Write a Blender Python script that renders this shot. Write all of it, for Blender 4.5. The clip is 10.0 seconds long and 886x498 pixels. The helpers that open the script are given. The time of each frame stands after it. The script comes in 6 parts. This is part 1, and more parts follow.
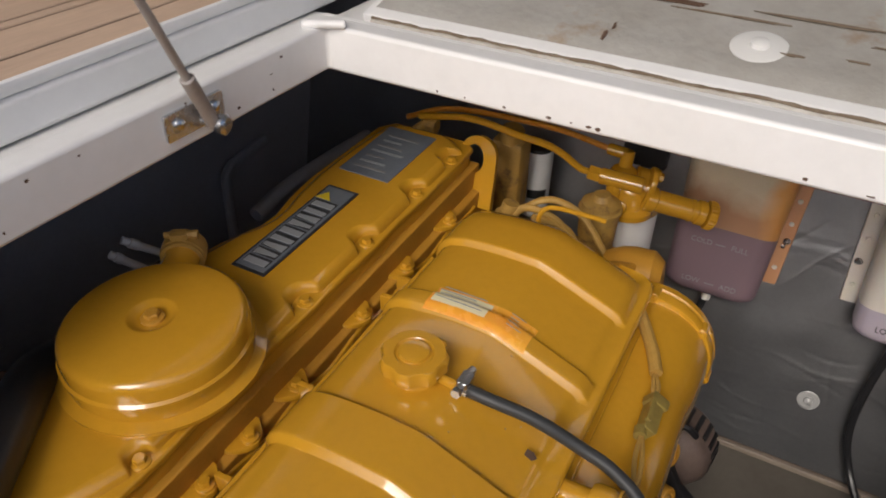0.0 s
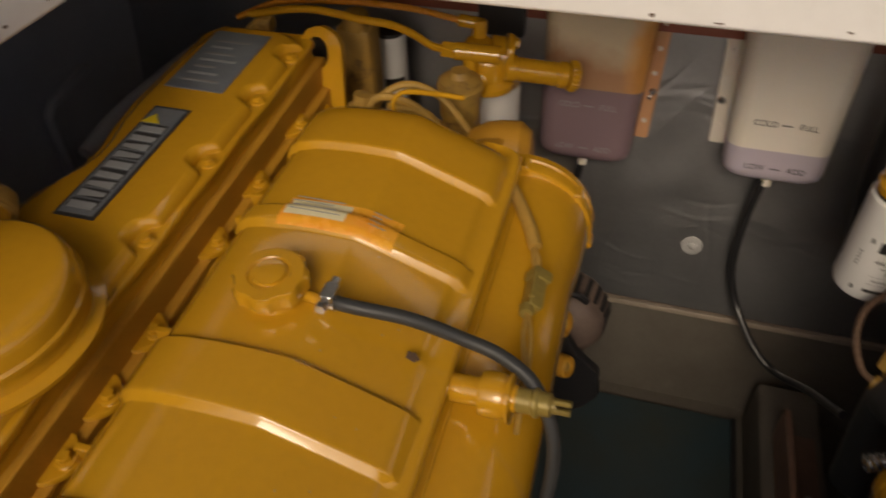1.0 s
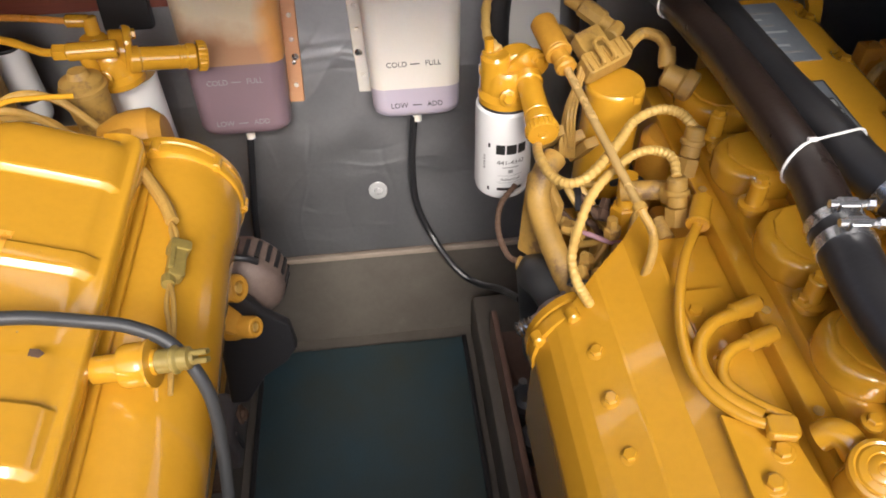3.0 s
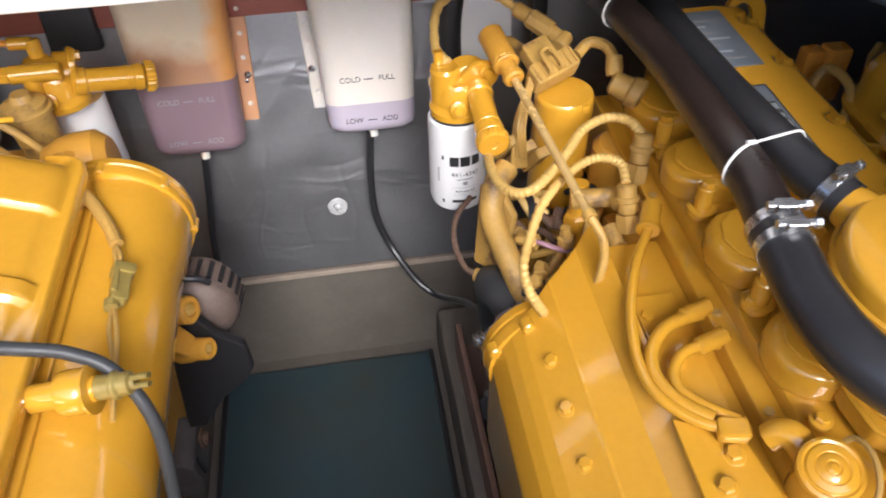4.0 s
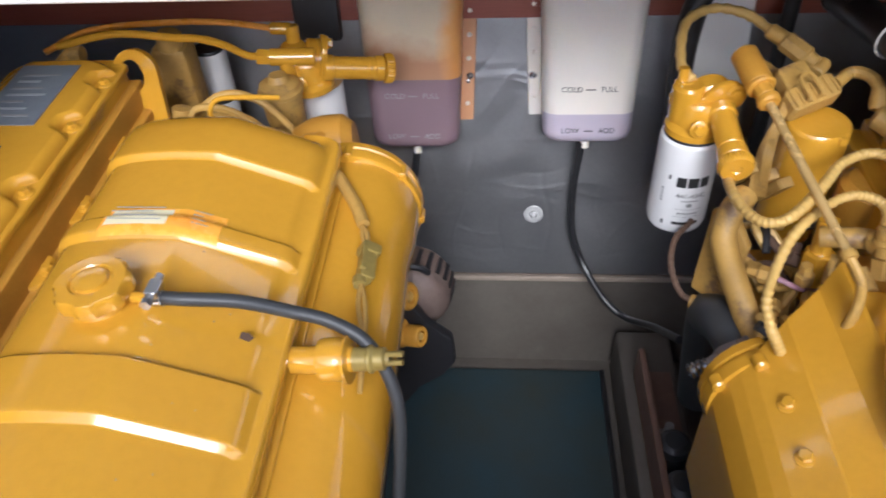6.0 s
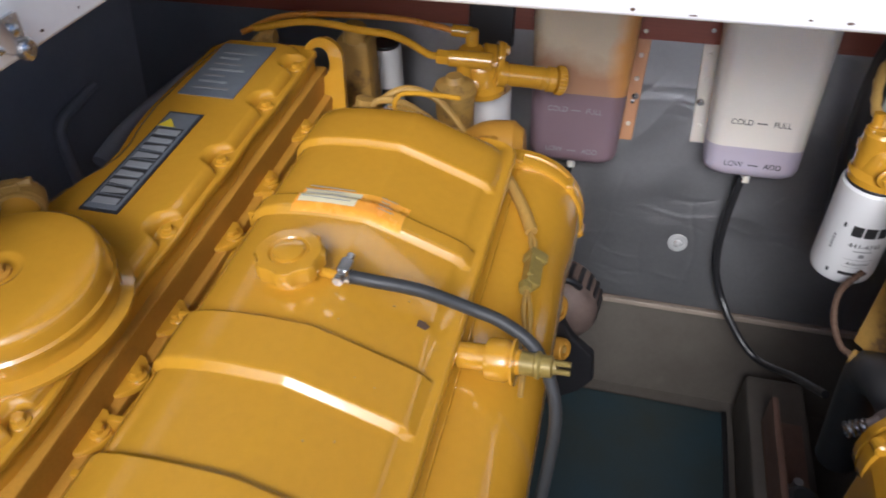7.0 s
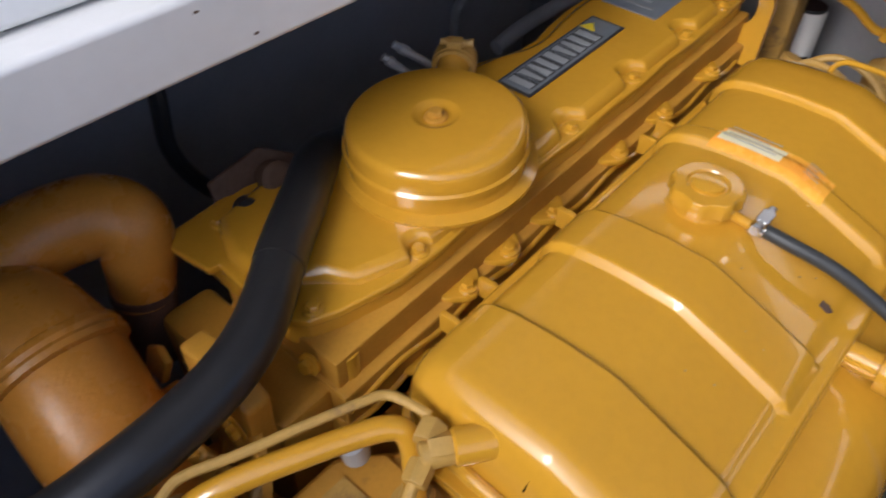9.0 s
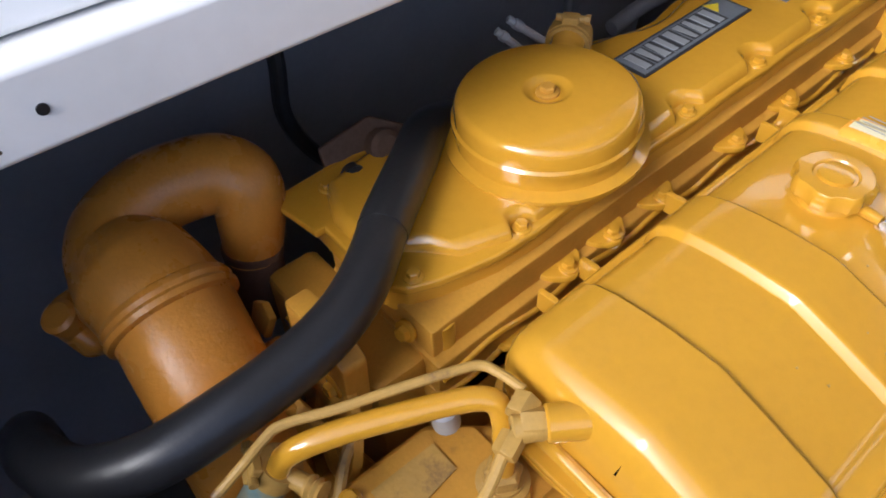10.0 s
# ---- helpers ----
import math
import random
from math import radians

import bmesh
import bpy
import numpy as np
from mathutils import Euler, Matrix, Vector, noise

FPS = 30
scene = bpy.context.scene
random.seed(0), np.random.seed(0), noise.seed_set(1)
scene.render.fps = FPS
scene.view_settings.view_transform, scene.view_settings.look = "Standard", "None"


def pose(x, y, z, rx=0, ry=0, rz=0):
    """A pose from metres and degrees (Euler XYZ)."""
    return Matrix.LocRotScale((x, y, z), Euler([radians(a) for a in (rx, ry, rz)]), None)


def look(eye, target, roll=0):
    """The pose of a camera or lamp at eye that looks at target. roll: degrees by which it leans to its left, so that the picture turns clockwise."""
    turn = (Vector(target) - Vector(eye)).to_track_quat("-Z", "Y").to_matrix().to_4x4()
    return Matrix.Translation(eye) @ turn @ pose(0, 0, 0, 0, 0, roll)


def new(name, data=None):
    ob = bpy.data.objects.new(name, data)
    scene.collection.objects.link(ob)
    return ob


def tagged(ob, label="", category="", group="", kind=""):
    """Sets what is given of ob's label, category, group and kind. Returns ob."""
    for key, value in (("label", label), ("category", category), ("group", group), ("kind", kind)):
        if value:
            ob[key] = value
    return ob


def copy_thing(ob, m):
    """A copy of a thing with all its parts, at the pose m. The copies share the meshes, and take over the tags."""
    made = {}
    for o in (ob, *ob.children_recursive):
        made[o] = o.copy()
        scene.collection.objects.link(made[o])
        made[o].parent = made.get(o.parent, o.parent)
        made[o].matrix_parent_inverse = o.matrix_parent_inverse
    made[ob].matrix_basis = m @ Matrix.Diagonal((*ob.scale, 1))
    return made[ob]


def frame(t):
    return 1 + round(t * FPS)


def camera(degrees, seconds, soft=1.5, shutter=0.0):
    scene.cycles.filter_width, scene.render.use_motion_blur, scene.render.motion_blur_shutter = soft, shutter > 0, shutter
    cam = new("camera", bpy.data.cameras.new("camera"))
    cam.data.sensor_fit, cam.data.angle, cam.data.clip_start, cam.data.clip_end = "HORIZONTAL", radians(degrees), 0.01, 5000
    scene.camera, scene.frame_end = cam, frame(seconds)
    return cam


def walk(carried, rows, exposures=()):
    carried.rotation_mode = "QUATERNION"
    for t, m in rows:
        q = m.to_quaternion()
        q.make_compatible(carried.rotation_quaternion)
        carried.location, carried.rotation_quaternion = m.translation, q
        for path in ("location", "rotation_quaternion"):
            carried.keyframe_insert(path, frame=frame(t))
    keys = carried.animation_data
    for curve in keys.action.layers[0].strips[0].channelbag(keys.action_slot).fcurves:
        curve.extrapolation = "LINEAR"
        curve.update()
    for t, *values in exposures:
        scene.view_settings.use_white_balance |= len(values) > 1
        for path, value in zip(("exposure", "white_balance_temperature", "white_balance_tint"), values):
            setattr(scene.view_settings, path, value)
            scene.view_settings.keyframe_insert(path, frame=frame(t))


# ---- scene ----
cam = camera(62.9, 10.0, soft=1.8, shutter=0.35)
PATH = [
    (0, (-0.044, -0.037, 1.605), (-0.794, 1.405, 0.44), 1.7),
    (0.3, (-0.035, 0.005, 1.594), (-0.778, 1.404, 0.373), -0.7),
    (0.5, (-0.044, 0.04, 1.573), (-0.727, 1.383, 0.259), -1.2),
    (1, (-0.018, 0.028, 1.555), (-0.457, 1.417, 0.185), -2.0),
    (1.5, (0.053, -0.006, 1.569), (-0.084, 1.451, 0.206), -0.3),
    (2, (0.111, -0.025, 1.561), (0.165, 1.491, 0.257), -0.0),
    (2.5, (0.155, -0.032, 1.56), (0.268, 1.381, 0.149), -1.0),
    (4, (0.208, -0.035, 1.551), (0.403, 1.403, 0.175), -1.6),
    (4.5, (0.241, -0.041, 1.553), (0.502, 1.395, 0.186), -2.0),
    (5, (0.202, -0.042, 1.546), (0.358, 1.443, 0.216), -2.3),
    (5.5, (0.133, -0.032, 1.546), (0.132, 1.479, 0.235), -2.5),
    (5.7, (0.106, -0.029, 1.546), (0.043, 1.451, 0.202), -3.0),
    (6.8, (0.003, -0.047, 1.553), (-0.374, 1.408, 0.234), -3.0),
    (7, (-0.014, -0.055, 1.557), (-0.434, 1.393, 0.243), -2.4),
    (7.5, (-0.064, -0.078, 1.552), (-0.622, 1.305, 0.22), -0.8),
    (8, (-0.107, -0.098, 1.542), (-0.841, 1.18, 0.19), -1.9),
    (8.5, (-0.129, -0.122, 1.534), (-0.991, 1.112, 0.217), 0.3),
    (9, (-0.155, -0.15, 1.525), (-1.096, 0.918, 0.12), 0.7),
    (9.5, (-0.165, -0.174, 1.511), (-1.224, 0.769, 0.1), -0.5),
    (10, (-0.157, -0.162, 1.514), (-1.256, 0.705, 0.085), -2.8),
]
EXPOSURE = [(0.0, -1.3, 6300, 10), (0.5, -1.9, 6500, 10), (1.0, -1.7, 7600, 10), (1.5, -1.55, 7200, 10), (2.0, -1.13, 6900, 10), (2.5, -0.53, 6500, 10), (4.0, 0.02, 5700, 10), (4.5, 0.01, 5600, 10), (5.0, -0.29, 5600, 10),
            (5.5, -0.31, 5350, 10), (7.0, -0.75, 5500, 10), (7.5, -0.93, 5900, 10), (8.0, -0.97, 5600, 10), (8.5, -0.84, 5500, 10), (9.0, -0.77, 5650, 10), (9.5, -0.56, 5650, 10), (10.0, -0.34, 5500, 10)]
walk(cam, [(t, look(eye, target, roll)) for t, eye, target, roll in PATH], EXPOSURE)

# ---- world and sun ----
SUN_ELEV, SUN_ROT = radians(38), radians(176)
world = bpy.data.worlds.new("world")
scene.world = world
world.use_nodes = True
wn = world.node_tree
sky = wn.nodes.new("ShaderNodeTexSky")
sky.sky_type, sky.sun_disc, sky.sun_elevation, sky.sun_rotation = "NISHITA", False, SUN_ELEV, SUN_ROT
sky.air_density, sky.dust_density = 0.7, 4.0
wn.links.new(sky.outputs["Color"], wn.nodes["Background"].inputs["Color"])
wn.nodes["Background"].inputs["Strength"].default_value = 0.36
sun = new("sun", bpy.data.lights.new("sun", "SUN"))
sun.data.energy, sun.data.angle, sun.data.color = 2.4, radians(22), (1.0, 0.93, 0.82)
sun.matrix_world = look((0.35, -3.0, 3.68), (0.1, 0.5, 0.9))


# ---- materials ----
def material(name, base, rough=0.5, metal=0.0, second=None, scale=6.0, amount=0.5, grain=0.0, grain_scale=200.0, bump=0.0, bump_scale=80.0,
             coat=0.0, spec=0.5, stain=None, stain_scale=3.0, stain_at=0.6, stretch=(1, 1, 1)):
    m = bpy.data.materials.new(name)
    m.use_nodes = True
    t = m.node_tree
    n, l = t.nodes, t.links
    p = n["Principled BSDF"]
    co = n.new("ShaderNodeTexCoord")
    mp = n.new("ShaderNodeMapping")
    mp.inputs["Scale"].default_value = stretch
    l.new(co.outputs["Object"], mp.inputs["Vector"])

    def cloud(s, detail=5, rough_=0.6):
        t_ = n.new("ShaderNodeTexNoise")
        t_.inputs["Scale"].default_value, t_.inputs["Detail"].default_value, t_.inputs["Roughness"].default_value = s, detail, rough_
        l.new(mp.outputs["Vector"], t_.inputs["Vector"])
        return t_.outputs["Fac"]

    def ramp(fac, a, b):
        r = n.new("ShaderNodeMapRange")
        r.inputs["From Min"].default_value, r.inputs["From Max"].default_value = a, b
        l.new(fac, r.inputs["Value"])
        return r.outputs["Result"]

    def mix(fac, a, b, k=1.0):
        x = n.new("ShaderNodeMix")
        x.data_type = "RGBA"
        if k != 1.0:
            q = n.new("ShaderNodeMath")
            q.operation = "MULTIPLY"
            q.inputs[1].default_value = k
            l.new(fac, q.inputs[0])
            fac = q.outputs[0]
        l.new(fac, x.inputs[0])
        for i, v in ((6, a), (7, b)):
            if isinstance(v, tuple):
                x.inputs[i].default_value = (*v, 1)
            else:
                l.new(v, x.inputs[i])
        return x.outputs[2]

    second = second or tuple(c * 0.8 for c in base)
    col = mix(ramp(cloud(scale), 0.35, 0.7), base, second, amount)
    if grain:
        col = mix(ramp(cloud(grain_scale, 3), 0.4, 0.75), col, tuple(c * 0.55 for c in base), grain)
    if stain:
        col = mix(ramp(cloud(stain_scale, 8, 0.7), stain_at, stain_at + 0.12), col, stain)
    l.new(col, p.inputs["Base Color"])
    p.inputs["Metallic"].default_value = metal
    p.inputs["Coat Weight"].default_value = coat
    p.inputs["Coat Roughness"].default_value = 0.045
    p.inputs["Specular IOR Level"].default_value = spec
    rr = n.new("ShaderNodeMapRange")
    rr.inputs["To Min"].default_value, rr.inputs["To Max"].default_value = max(0.02, rough - 0.08), min(1, rough + 0.12)
    l.new(cloud(scale * 3), rr.inputs["Value"])
    l.new(rr.outputs["Result"], p.inputs["Roughness"])
    if bump:
        b = n.new("ShaderNodeBump")
        b.inputs["Strength"].default_value, b.inputs["Distance"].default_value = bump, 0.002
        l.new(cloud(bump_scale), b.inputs["Height"])
        l.new(b.outputs["Normal"], p.inputs["Normal"])
    return m


YELLOW = material("yellow_engine_paint", (0.6, 0.31, 0.022), 0.15, second=(0.53, 0.262, 0.016), scale=4, amount=0.6, grain=0.12, grain_scale=90,
                  bump=0.07, bump_scale=70, coat=0.9, stain=(0.42, 0.2, 0.03), stain_scale=9, stain_at=0.7)
OLD_YELLOW = material("dull_overpainted_yellow", (0.48, 0.285, 0.06), 0.5, second=(0.34, 0.21, 0.06), scale=18, amount=0.8, grain=0.3, grain_scale=160,
                      bump=0.3, bump_scale=150, stain=(0.17, 0.1, 0.045), stain_scale=16, stain_at=0.56)
CAST_YELLOW = material("rough_cast_yellow_iron", (0.55, 0.28, 0.03), 0.45, second=(0.42, 0.2, 0.025), scale=8, amount=0.8, grain=0.25, grain_scale=240,
                       bump=0.28, bump_scale=200, stain=(0.2, 0.11, 0.03), stain_scale=10, stain_at=0.63)
RUST_YELLOW = material("heat_browned_yellow_paint", (0.66, 0.28, 0.035), 0.26, second=(0.48, 0.19, 0.03), scale=5, amount=0.9, grain=0.2, grain_scale=200,
                       bump=0.35, bump_scale=180, stain=(0.3, 0.13, 0.04), stain_scale=6, stain_at=0.6)
WHITE = material("white_gelcoat", (0.86, 0.86, 0.86), 0.35, second=(0.72, 0.72, 0.7), scale=7, amount=0.5, grain=0.06, grain_scale=60, bump=0.1, bump_scale=40,
                 stain=(0.55, 0.54, 0.5), stain_scale=12, stain_at=0.68)
FOAM = material("weathered_white_foam_lining", (0.38, 0.37, 0.345), 0.85, second=(0.28, 0.26, 0.225), scale=9, amount=0.7, grain=0.2, grain_scale=70, bump=0.8,
                bump_scale=60, stain=(0.26, 0.17, 0.09), stain_scale=5, stain_at=0.58)
WOOD = material("pale_teak", (0.62, 0.46, 0.34), 0.55, second=(0.5, 0.36, 0.26), scale=5, amount=0.7, grain=0.25, grain_scale=60, bump=0.15, stretch=(6, 0.6, 1))
CAULK = material("black_caulk", (0.03, 0.03, 0.03), 0.7)
FOIL = material("silver_faced_insulation", (0.42, 0.425, 0.44), 0.36, metal=0.9, second=(0.33, 0.335, 0.35), scale=5, amount=0.8, grain=0.12, grain_scale=120, bump=0.3,
                bump_scale=25, stain=(0.42, 0.38, 0.34), stain_scale=4, stain_at=0.66)
PLY = material("grey_primed_fibreglass", (0.125, 0.11, 0.092), 0.65, second=(0.085, 0.072, 0.06), scale=7, amount=0.8, grain=0.2, grain_scale=80, bump=0.3,
               stain=(0.14, 0.12, 0.1), stain_scale=9, stain_at=0.66)
REDWOOD = material("varnished_red_timber", (0.28, 0.07, 0.04), 0.45, grain=0.3, grain_scale=40, stretch=(0.5, 1, 8))
MAT = material("dark_teal_rubber_mat", (0.024, 0.05, 0.064), 0.5, second=(0.036, 0.042, 0.034), scale=5, amount=0.9, grain=0.3, grain_scale=300, bump=0.4, bump_scale=200)
DARK = material("dark_blue_grey_hull_lining", (0.42, 0.43, 0.46), 0.45, second=(0.3, 0.31, 0.33), scale=3, amount=0.8, grain=0.2, grain_scale=100, bump=0.4, bump_scale=30)
RUBBER = material("black_rubber_hose", (0.018, 0.018, 0.02), 0.33, second=(0.03, 0.03, 0.032), scale=12, amount=0.6, grain=0.2, grain_scale=200, bump=0.15, bump_scale=160)
BROWN_HOSE = material("brown_black_wire_hose", (0.02, 0.014, 0.012), 0.28, second=(0.03, 0.018, 0.014), scale=10, bump=0.2, bump_scale=150)
GREY_HOSE = material("dark_grey_rubber", (0.04, 0.042, 0.044), 0.45, grain=0.2, bump=0.15)
STEEL = material("bright_steel", (0.6, 0.61, 0.63), 0.24, metal=0.95, second=(0.5, 0.5, 0.5), scale=30, amount=0.5)
DULL = material("dull_aluminium", (0.4, 0.37, 0.35), 0.55, metal=0.4, second=(0.3, 0.25, 0.22), scale=20, amount=0.7, grain=0.2, bump=0.3)
ALLOY = material("dusty_alternator_alloy", (0.16, 0.115, 0.095), 0.6, metal=0.2, second=(0.09, 0.065, 0.055), scale=25, amount=0.8, grain=0.3, bump=0.4)
BLACK = material("black_steel", (0.015, 0.015, 0.017), 0.42, grain=0.2, bump=0.2)
PLATE = material("grey_name_plate", (0.27, 0.3, 0.34), 0.35, metal=0.4, second=(0.2, 0.23, 0.27), scale=30, amount=0.7, grain=0.2)
PLATE_DARK = material("black_name_plate", (0.035, 0.036, 0.04), 0.35, metal=0.2, second=(0.08, 0.085, 0.09), scale=40, amount=0.6)
SILVER_INK = material("silver_lettering", (0.5, 0.53, 0.56), 0.35, metal=0.4)
PAPER = material("white_enamel", (0.78, 0.78, 0.77), 0.3, second=(0.7, 0.7, 0.69), scale=6, amount=0.5, coat=0.3)
INK = material("black_ink", (0.02, 0.02, 0.02), 0.5)
GREYINK = material("grey_ink", (0.3, 0.3, 0.3), 0.5)
LABEL_ORANGE = material("orange_sticker", (0.85, 0.33, 0.03), 0.25, second=(0.85, 0.5, 0.06), scale=12, amount=0.8)
LABEL_CREAM = material("cream_sticker", (0.78, 0.7, 0.42), 0.22, second=(0.66, 0.64, 0.52), scale=12, amount=0.7)
YELLOW_INK = material("bright_yellow_print", (0.8, 0.62, 0.03), 0.4)
TEAL_HOSE = material("faded_teal_hose", (0.16, 0.27, 0.28), 0.55, second=(0.4, 0.28, 0.1), scale=25, amount=0.8)
NYLON = material("white_nylon", (0.75, 0.75, 0.73), 0.4)
RED_HOSE = material("red_rubber", (0.35, 0.06, 0.04), 0.45)
LOOM = material("ribbed_tan_yellow_conduit", (0.62, 0.41, 0.12), 0.42, second=(0.5, 0.31, 0.08), scale=25, amount=0.8, grain=0.25, grain_scale=220, bump=0.25, bump_scale=200)
ROD = material("worn_yellow_over_steel", (0.66, 0.45, 0.18), 0.24, metal=0.3, second=(0.5, 0.32, 0.1), scale=18, amount=0.9, grain=0.2)
GRIME = material("brown_grime", (0.24, 0.19, 0.14), 0.9, second=(0.12, 0.08, 0.05), scale=30, amount=0.9, grain=0.5, grain_scale=250, bump=0.6, spec=0.2)
OLIVE = material("grimy_olive_brass", (0.36, 0.27, 0.07), 0.35, metal=0.25, second=(0.22, 0.16, 0.05), scale=40, amount=0.9, grain=0.3, coat=0.3)
CLEAR_NYLON = material("dulled_clear_nylon", (0.42, 0.42, 0.42), 0.3)
BED = material("rust_brown_painted_rail", (0.2, 0.115, 0.085), 0.42, second=(0.12, 0.07, 0.05), scale=14, amount=0.8, grain=0.3, bump=0.3)
GREY_MOUNT = material("grimy_grey_steel", (0.11, 0.1, 0.1), 0.6, second=(0.06, 0.05, 0.05), scale=20, amount=0.8, grain=0.3, bump=0.4)
MAUVE = material("mauve_wire", (0.3, 0.16, 0.2), 0.5)
RUSTY = material("rusty_brown_steel", (0.1, 0.06, 0.04), 0.8, spec=0.2, second=(0.17, 0.11, 0.08), scale=14, amount=0.8, grain=0.3, bump=0.4)


OLD_WHITE = material("grimy_white_edge", (0.62, 0.6, 0.55), 0.6, second=(0.35, 0.3, 0.24), scale=16, amount=0.9, grain=0.3, grain_scale=120, bump=0.5)
# grey of the unseen slabs added to block the sky
BLOCKER = material("sky_blocker_grey", (0.4, 0.39, 0.37), 0.7)
# paler than the panel below: light on the ledge is put into the colour
LIT_EDGE = material("lit_pale_edge", (0.33, 0.27, 0.215), 0.55, second=(0.22, 0.18, 0.15), scale=14, amount=0.8, grain=0.2)


def bottle_material(name, base, rough, trans, **more):
    m = material(name, base, rough, second=tuple(c * 0.85 for c in base), scale=4, amount=0.6, grain=0.05, **more)
    p = m.node_tree.nodes["Principled BSDF"]
    p.inputs["Subsurface Weight"].default_value = trans
    p.inputs["Subsurface Radius"].default_value = (0.02, 0.015, 0.01)
    return m


PLASTIC = bottle_material("translucent_white_plastic", (0.8, 0.75, 0.68), 0.35, 0.3)
COOLANT = bottle_material("coolant_tinted_plastic", (0.24, 0.165, 0.19), 0.35, 0.3)
COOLANT_PALE = bottle_material("pale_coolant_tinted_plastic", (0.5, 0.45, 0.53), 0.35, 0.3)
ORANGE_PLASTIC = bottle_material("orange_brown_plastic", (0.62, 0.33, 0.17), 0.4, 0.3)


# ---- mesh helpers ----
def part(name, bm, mat, parent=None, label="", sharp=35, m=None):
    bmesh.ops.recalc_face_normals(bm, faces=bm.faces)
    lim = radians(sharp)
    for f in bm.faces:
        f.smooth = True
    for e in bm.edges:
        if len(e.link_faces) == 2 and e.calc_face_angle(0) > lim:
            e.smooth = False
    me = bpy.data.meshes.new(name)
    bm.to_mesh(me)
    bm.free()
    me.materials.append(mat)
    ob = new(name, me)
    ob.parent = parent
    if parent is not None:
        root = parent
        at = parent.location.copy()
        while root.parent is not None:
            root = root.parent
            at += root.location
        ob.location = -at
    if m is not None:
        ob.matrix_basis = m
    if len(me.polygons) > 8:
        wn_ = ob.modifiers.new("weighted_normals", "WEIGHTED_NORMAL")
        wn_.keep_sharp = True
    if label:
        ob["label"] = label
    return ob


def thing(name, at, label, category, group="", kind=""):
    """A top-level empty at the thing's base."""
    ob = new(name)
    ob.location = at
    ob.empty_display_size = 0.05
    return tagged(ob, label, category, group, kind)


def solid(name, bm, mat, label, category="", kind="", group="", sharp=35):
    return tagged(part(name, bm, mat, None, "", sharp), label, category, group, kind)


def box(x0, x1, y0, y1, z0, z1, bevel=0.004, seg=2):
    bm = bmesh.new()
    bmesh.ops.create_cube(bm, size=1)
    for v in bm.verts:
        v.co = Vector(((x0 + x1) / 2 + v.co.x * (x1 - x0), (y0 + y1) / 2 + v.co.y * (y1 - y0), (z0 + z1) / 2 + v.co.z * (z1 - z0)))
    if bevel:
        bmesh.ops.bevel(bm, geom=list(bm.edges), offset=bevel, segments=seg, profile=0.5, affect="EDGES")
    return bm


def bevel_sharp(bm, width, seg=2, lim=30):
    es = [e for e in bm.edges if len(e.link_faces) == 2 and e.calc_face_angle(0) > radians(lim)]
    bmesh.ops.bevel(bm, geom=es, offset=width, segments=seg, profile=0.5, affect="EDGES")
    return bm


def prism(poly, origin, u, v, depth, bevel=0.003, seg=2):
    """A flat outline in the axes u and v from origin, given depth along u x v."""
    bm = bmesh.new()
    o, u, v = Vector(origin), Vector(u).normalized(), Vector(v).normalized()
    w = u.cross(v) * depth
    a = [bm.verts.new(o + u * p + v * q) for p, q in poly]
    b = [bm.verts.new(o + u * p + v * q + w) for p, q in poly]
    bm.faces.new(a)
    bm.faces.new(b[::-1])
    n = len(a)
    for i in range(n):
        bm.faces.new((a[i], b[i], b[(i + 1) % n], a[(i + 1) % n]))
    bmesh.ops.recalc_face_normals(bm, faces=bm.faces)
    if bevel:
        bevel_sharp(bm, bevel, seg)
    return bm


def rounded(w, h, r, n=5):
    """Outline of a rounded rectangle, centred."""
    out = []
    for cx, cy, a0 in ((w / 2 - r, h / 2 - r, 0), (-w / 2 + r, h / 2 - r, 90), (-w / 2 + r, -h / 2 + r, 180), (w / 2 - r, -h / 2 + r, 270)):
        for i in range(n + 1):
            a = radians(a0 + 90 * i / n)
            out.append((cx + r * math.cos(a), cy + r * math.sin(a)))
    return out


def lathe(profile, at, axis, seg=40):
    """Turns (radius, height) pairs about the axis through at."""
    bm = bmesh.new()
    q = Vector((0, 0, 1)).rotation_difference(Vector(axis).normalized())
    at = Vector(at)
    rings = []
    for r, h in profile:
        if r < 1e-5:
            rings.append([bm.verts.new(at + q @ Vector((0, 0, h)))])
        else:
            rings.append([bm.verts.new(at + q @ Vector((r * math.cos(2 * math.pi * i / seg), r * math.sin(2 * math.pi * i / seg), h))) for i in range(seg)])
    for a, b in zip(rings, rings[1:]):
        for i in range(seg):
            j = (i + 1) % seg
            if len(a) == 1 and len(b) > 1:
                bm.faces.new((a[0], b[i], b[j]))
            elif len(b) == 1 and len(a) > 1:
                bm.faces.new((a[i], a[j], b[0]))
            elif len(a) > 1:
                bm.faces.new((a[i], a[j], b[j], b[i]))
    for ring in (rings[0], rings[-1]):
        if len(ring) > 1:
            bm.faces.new(ring)
    return bm


def rod(p0, p1, r, seg=16, r1=None, bevel=0.0):
    p0, p1 = Vector(p0), Vector(p1)
    d = (p1 - p0).length
    r1 = r if r1 is None else r1
    b = min(bevel, d / 3, r / 2)
    prof = [(r - b, 0), (r, b), (r1, d - b), (r1 - b, d)] if b else [(r, 0), (r1, d)]
    return lathe(prof, p0, p1 - p0, seg)


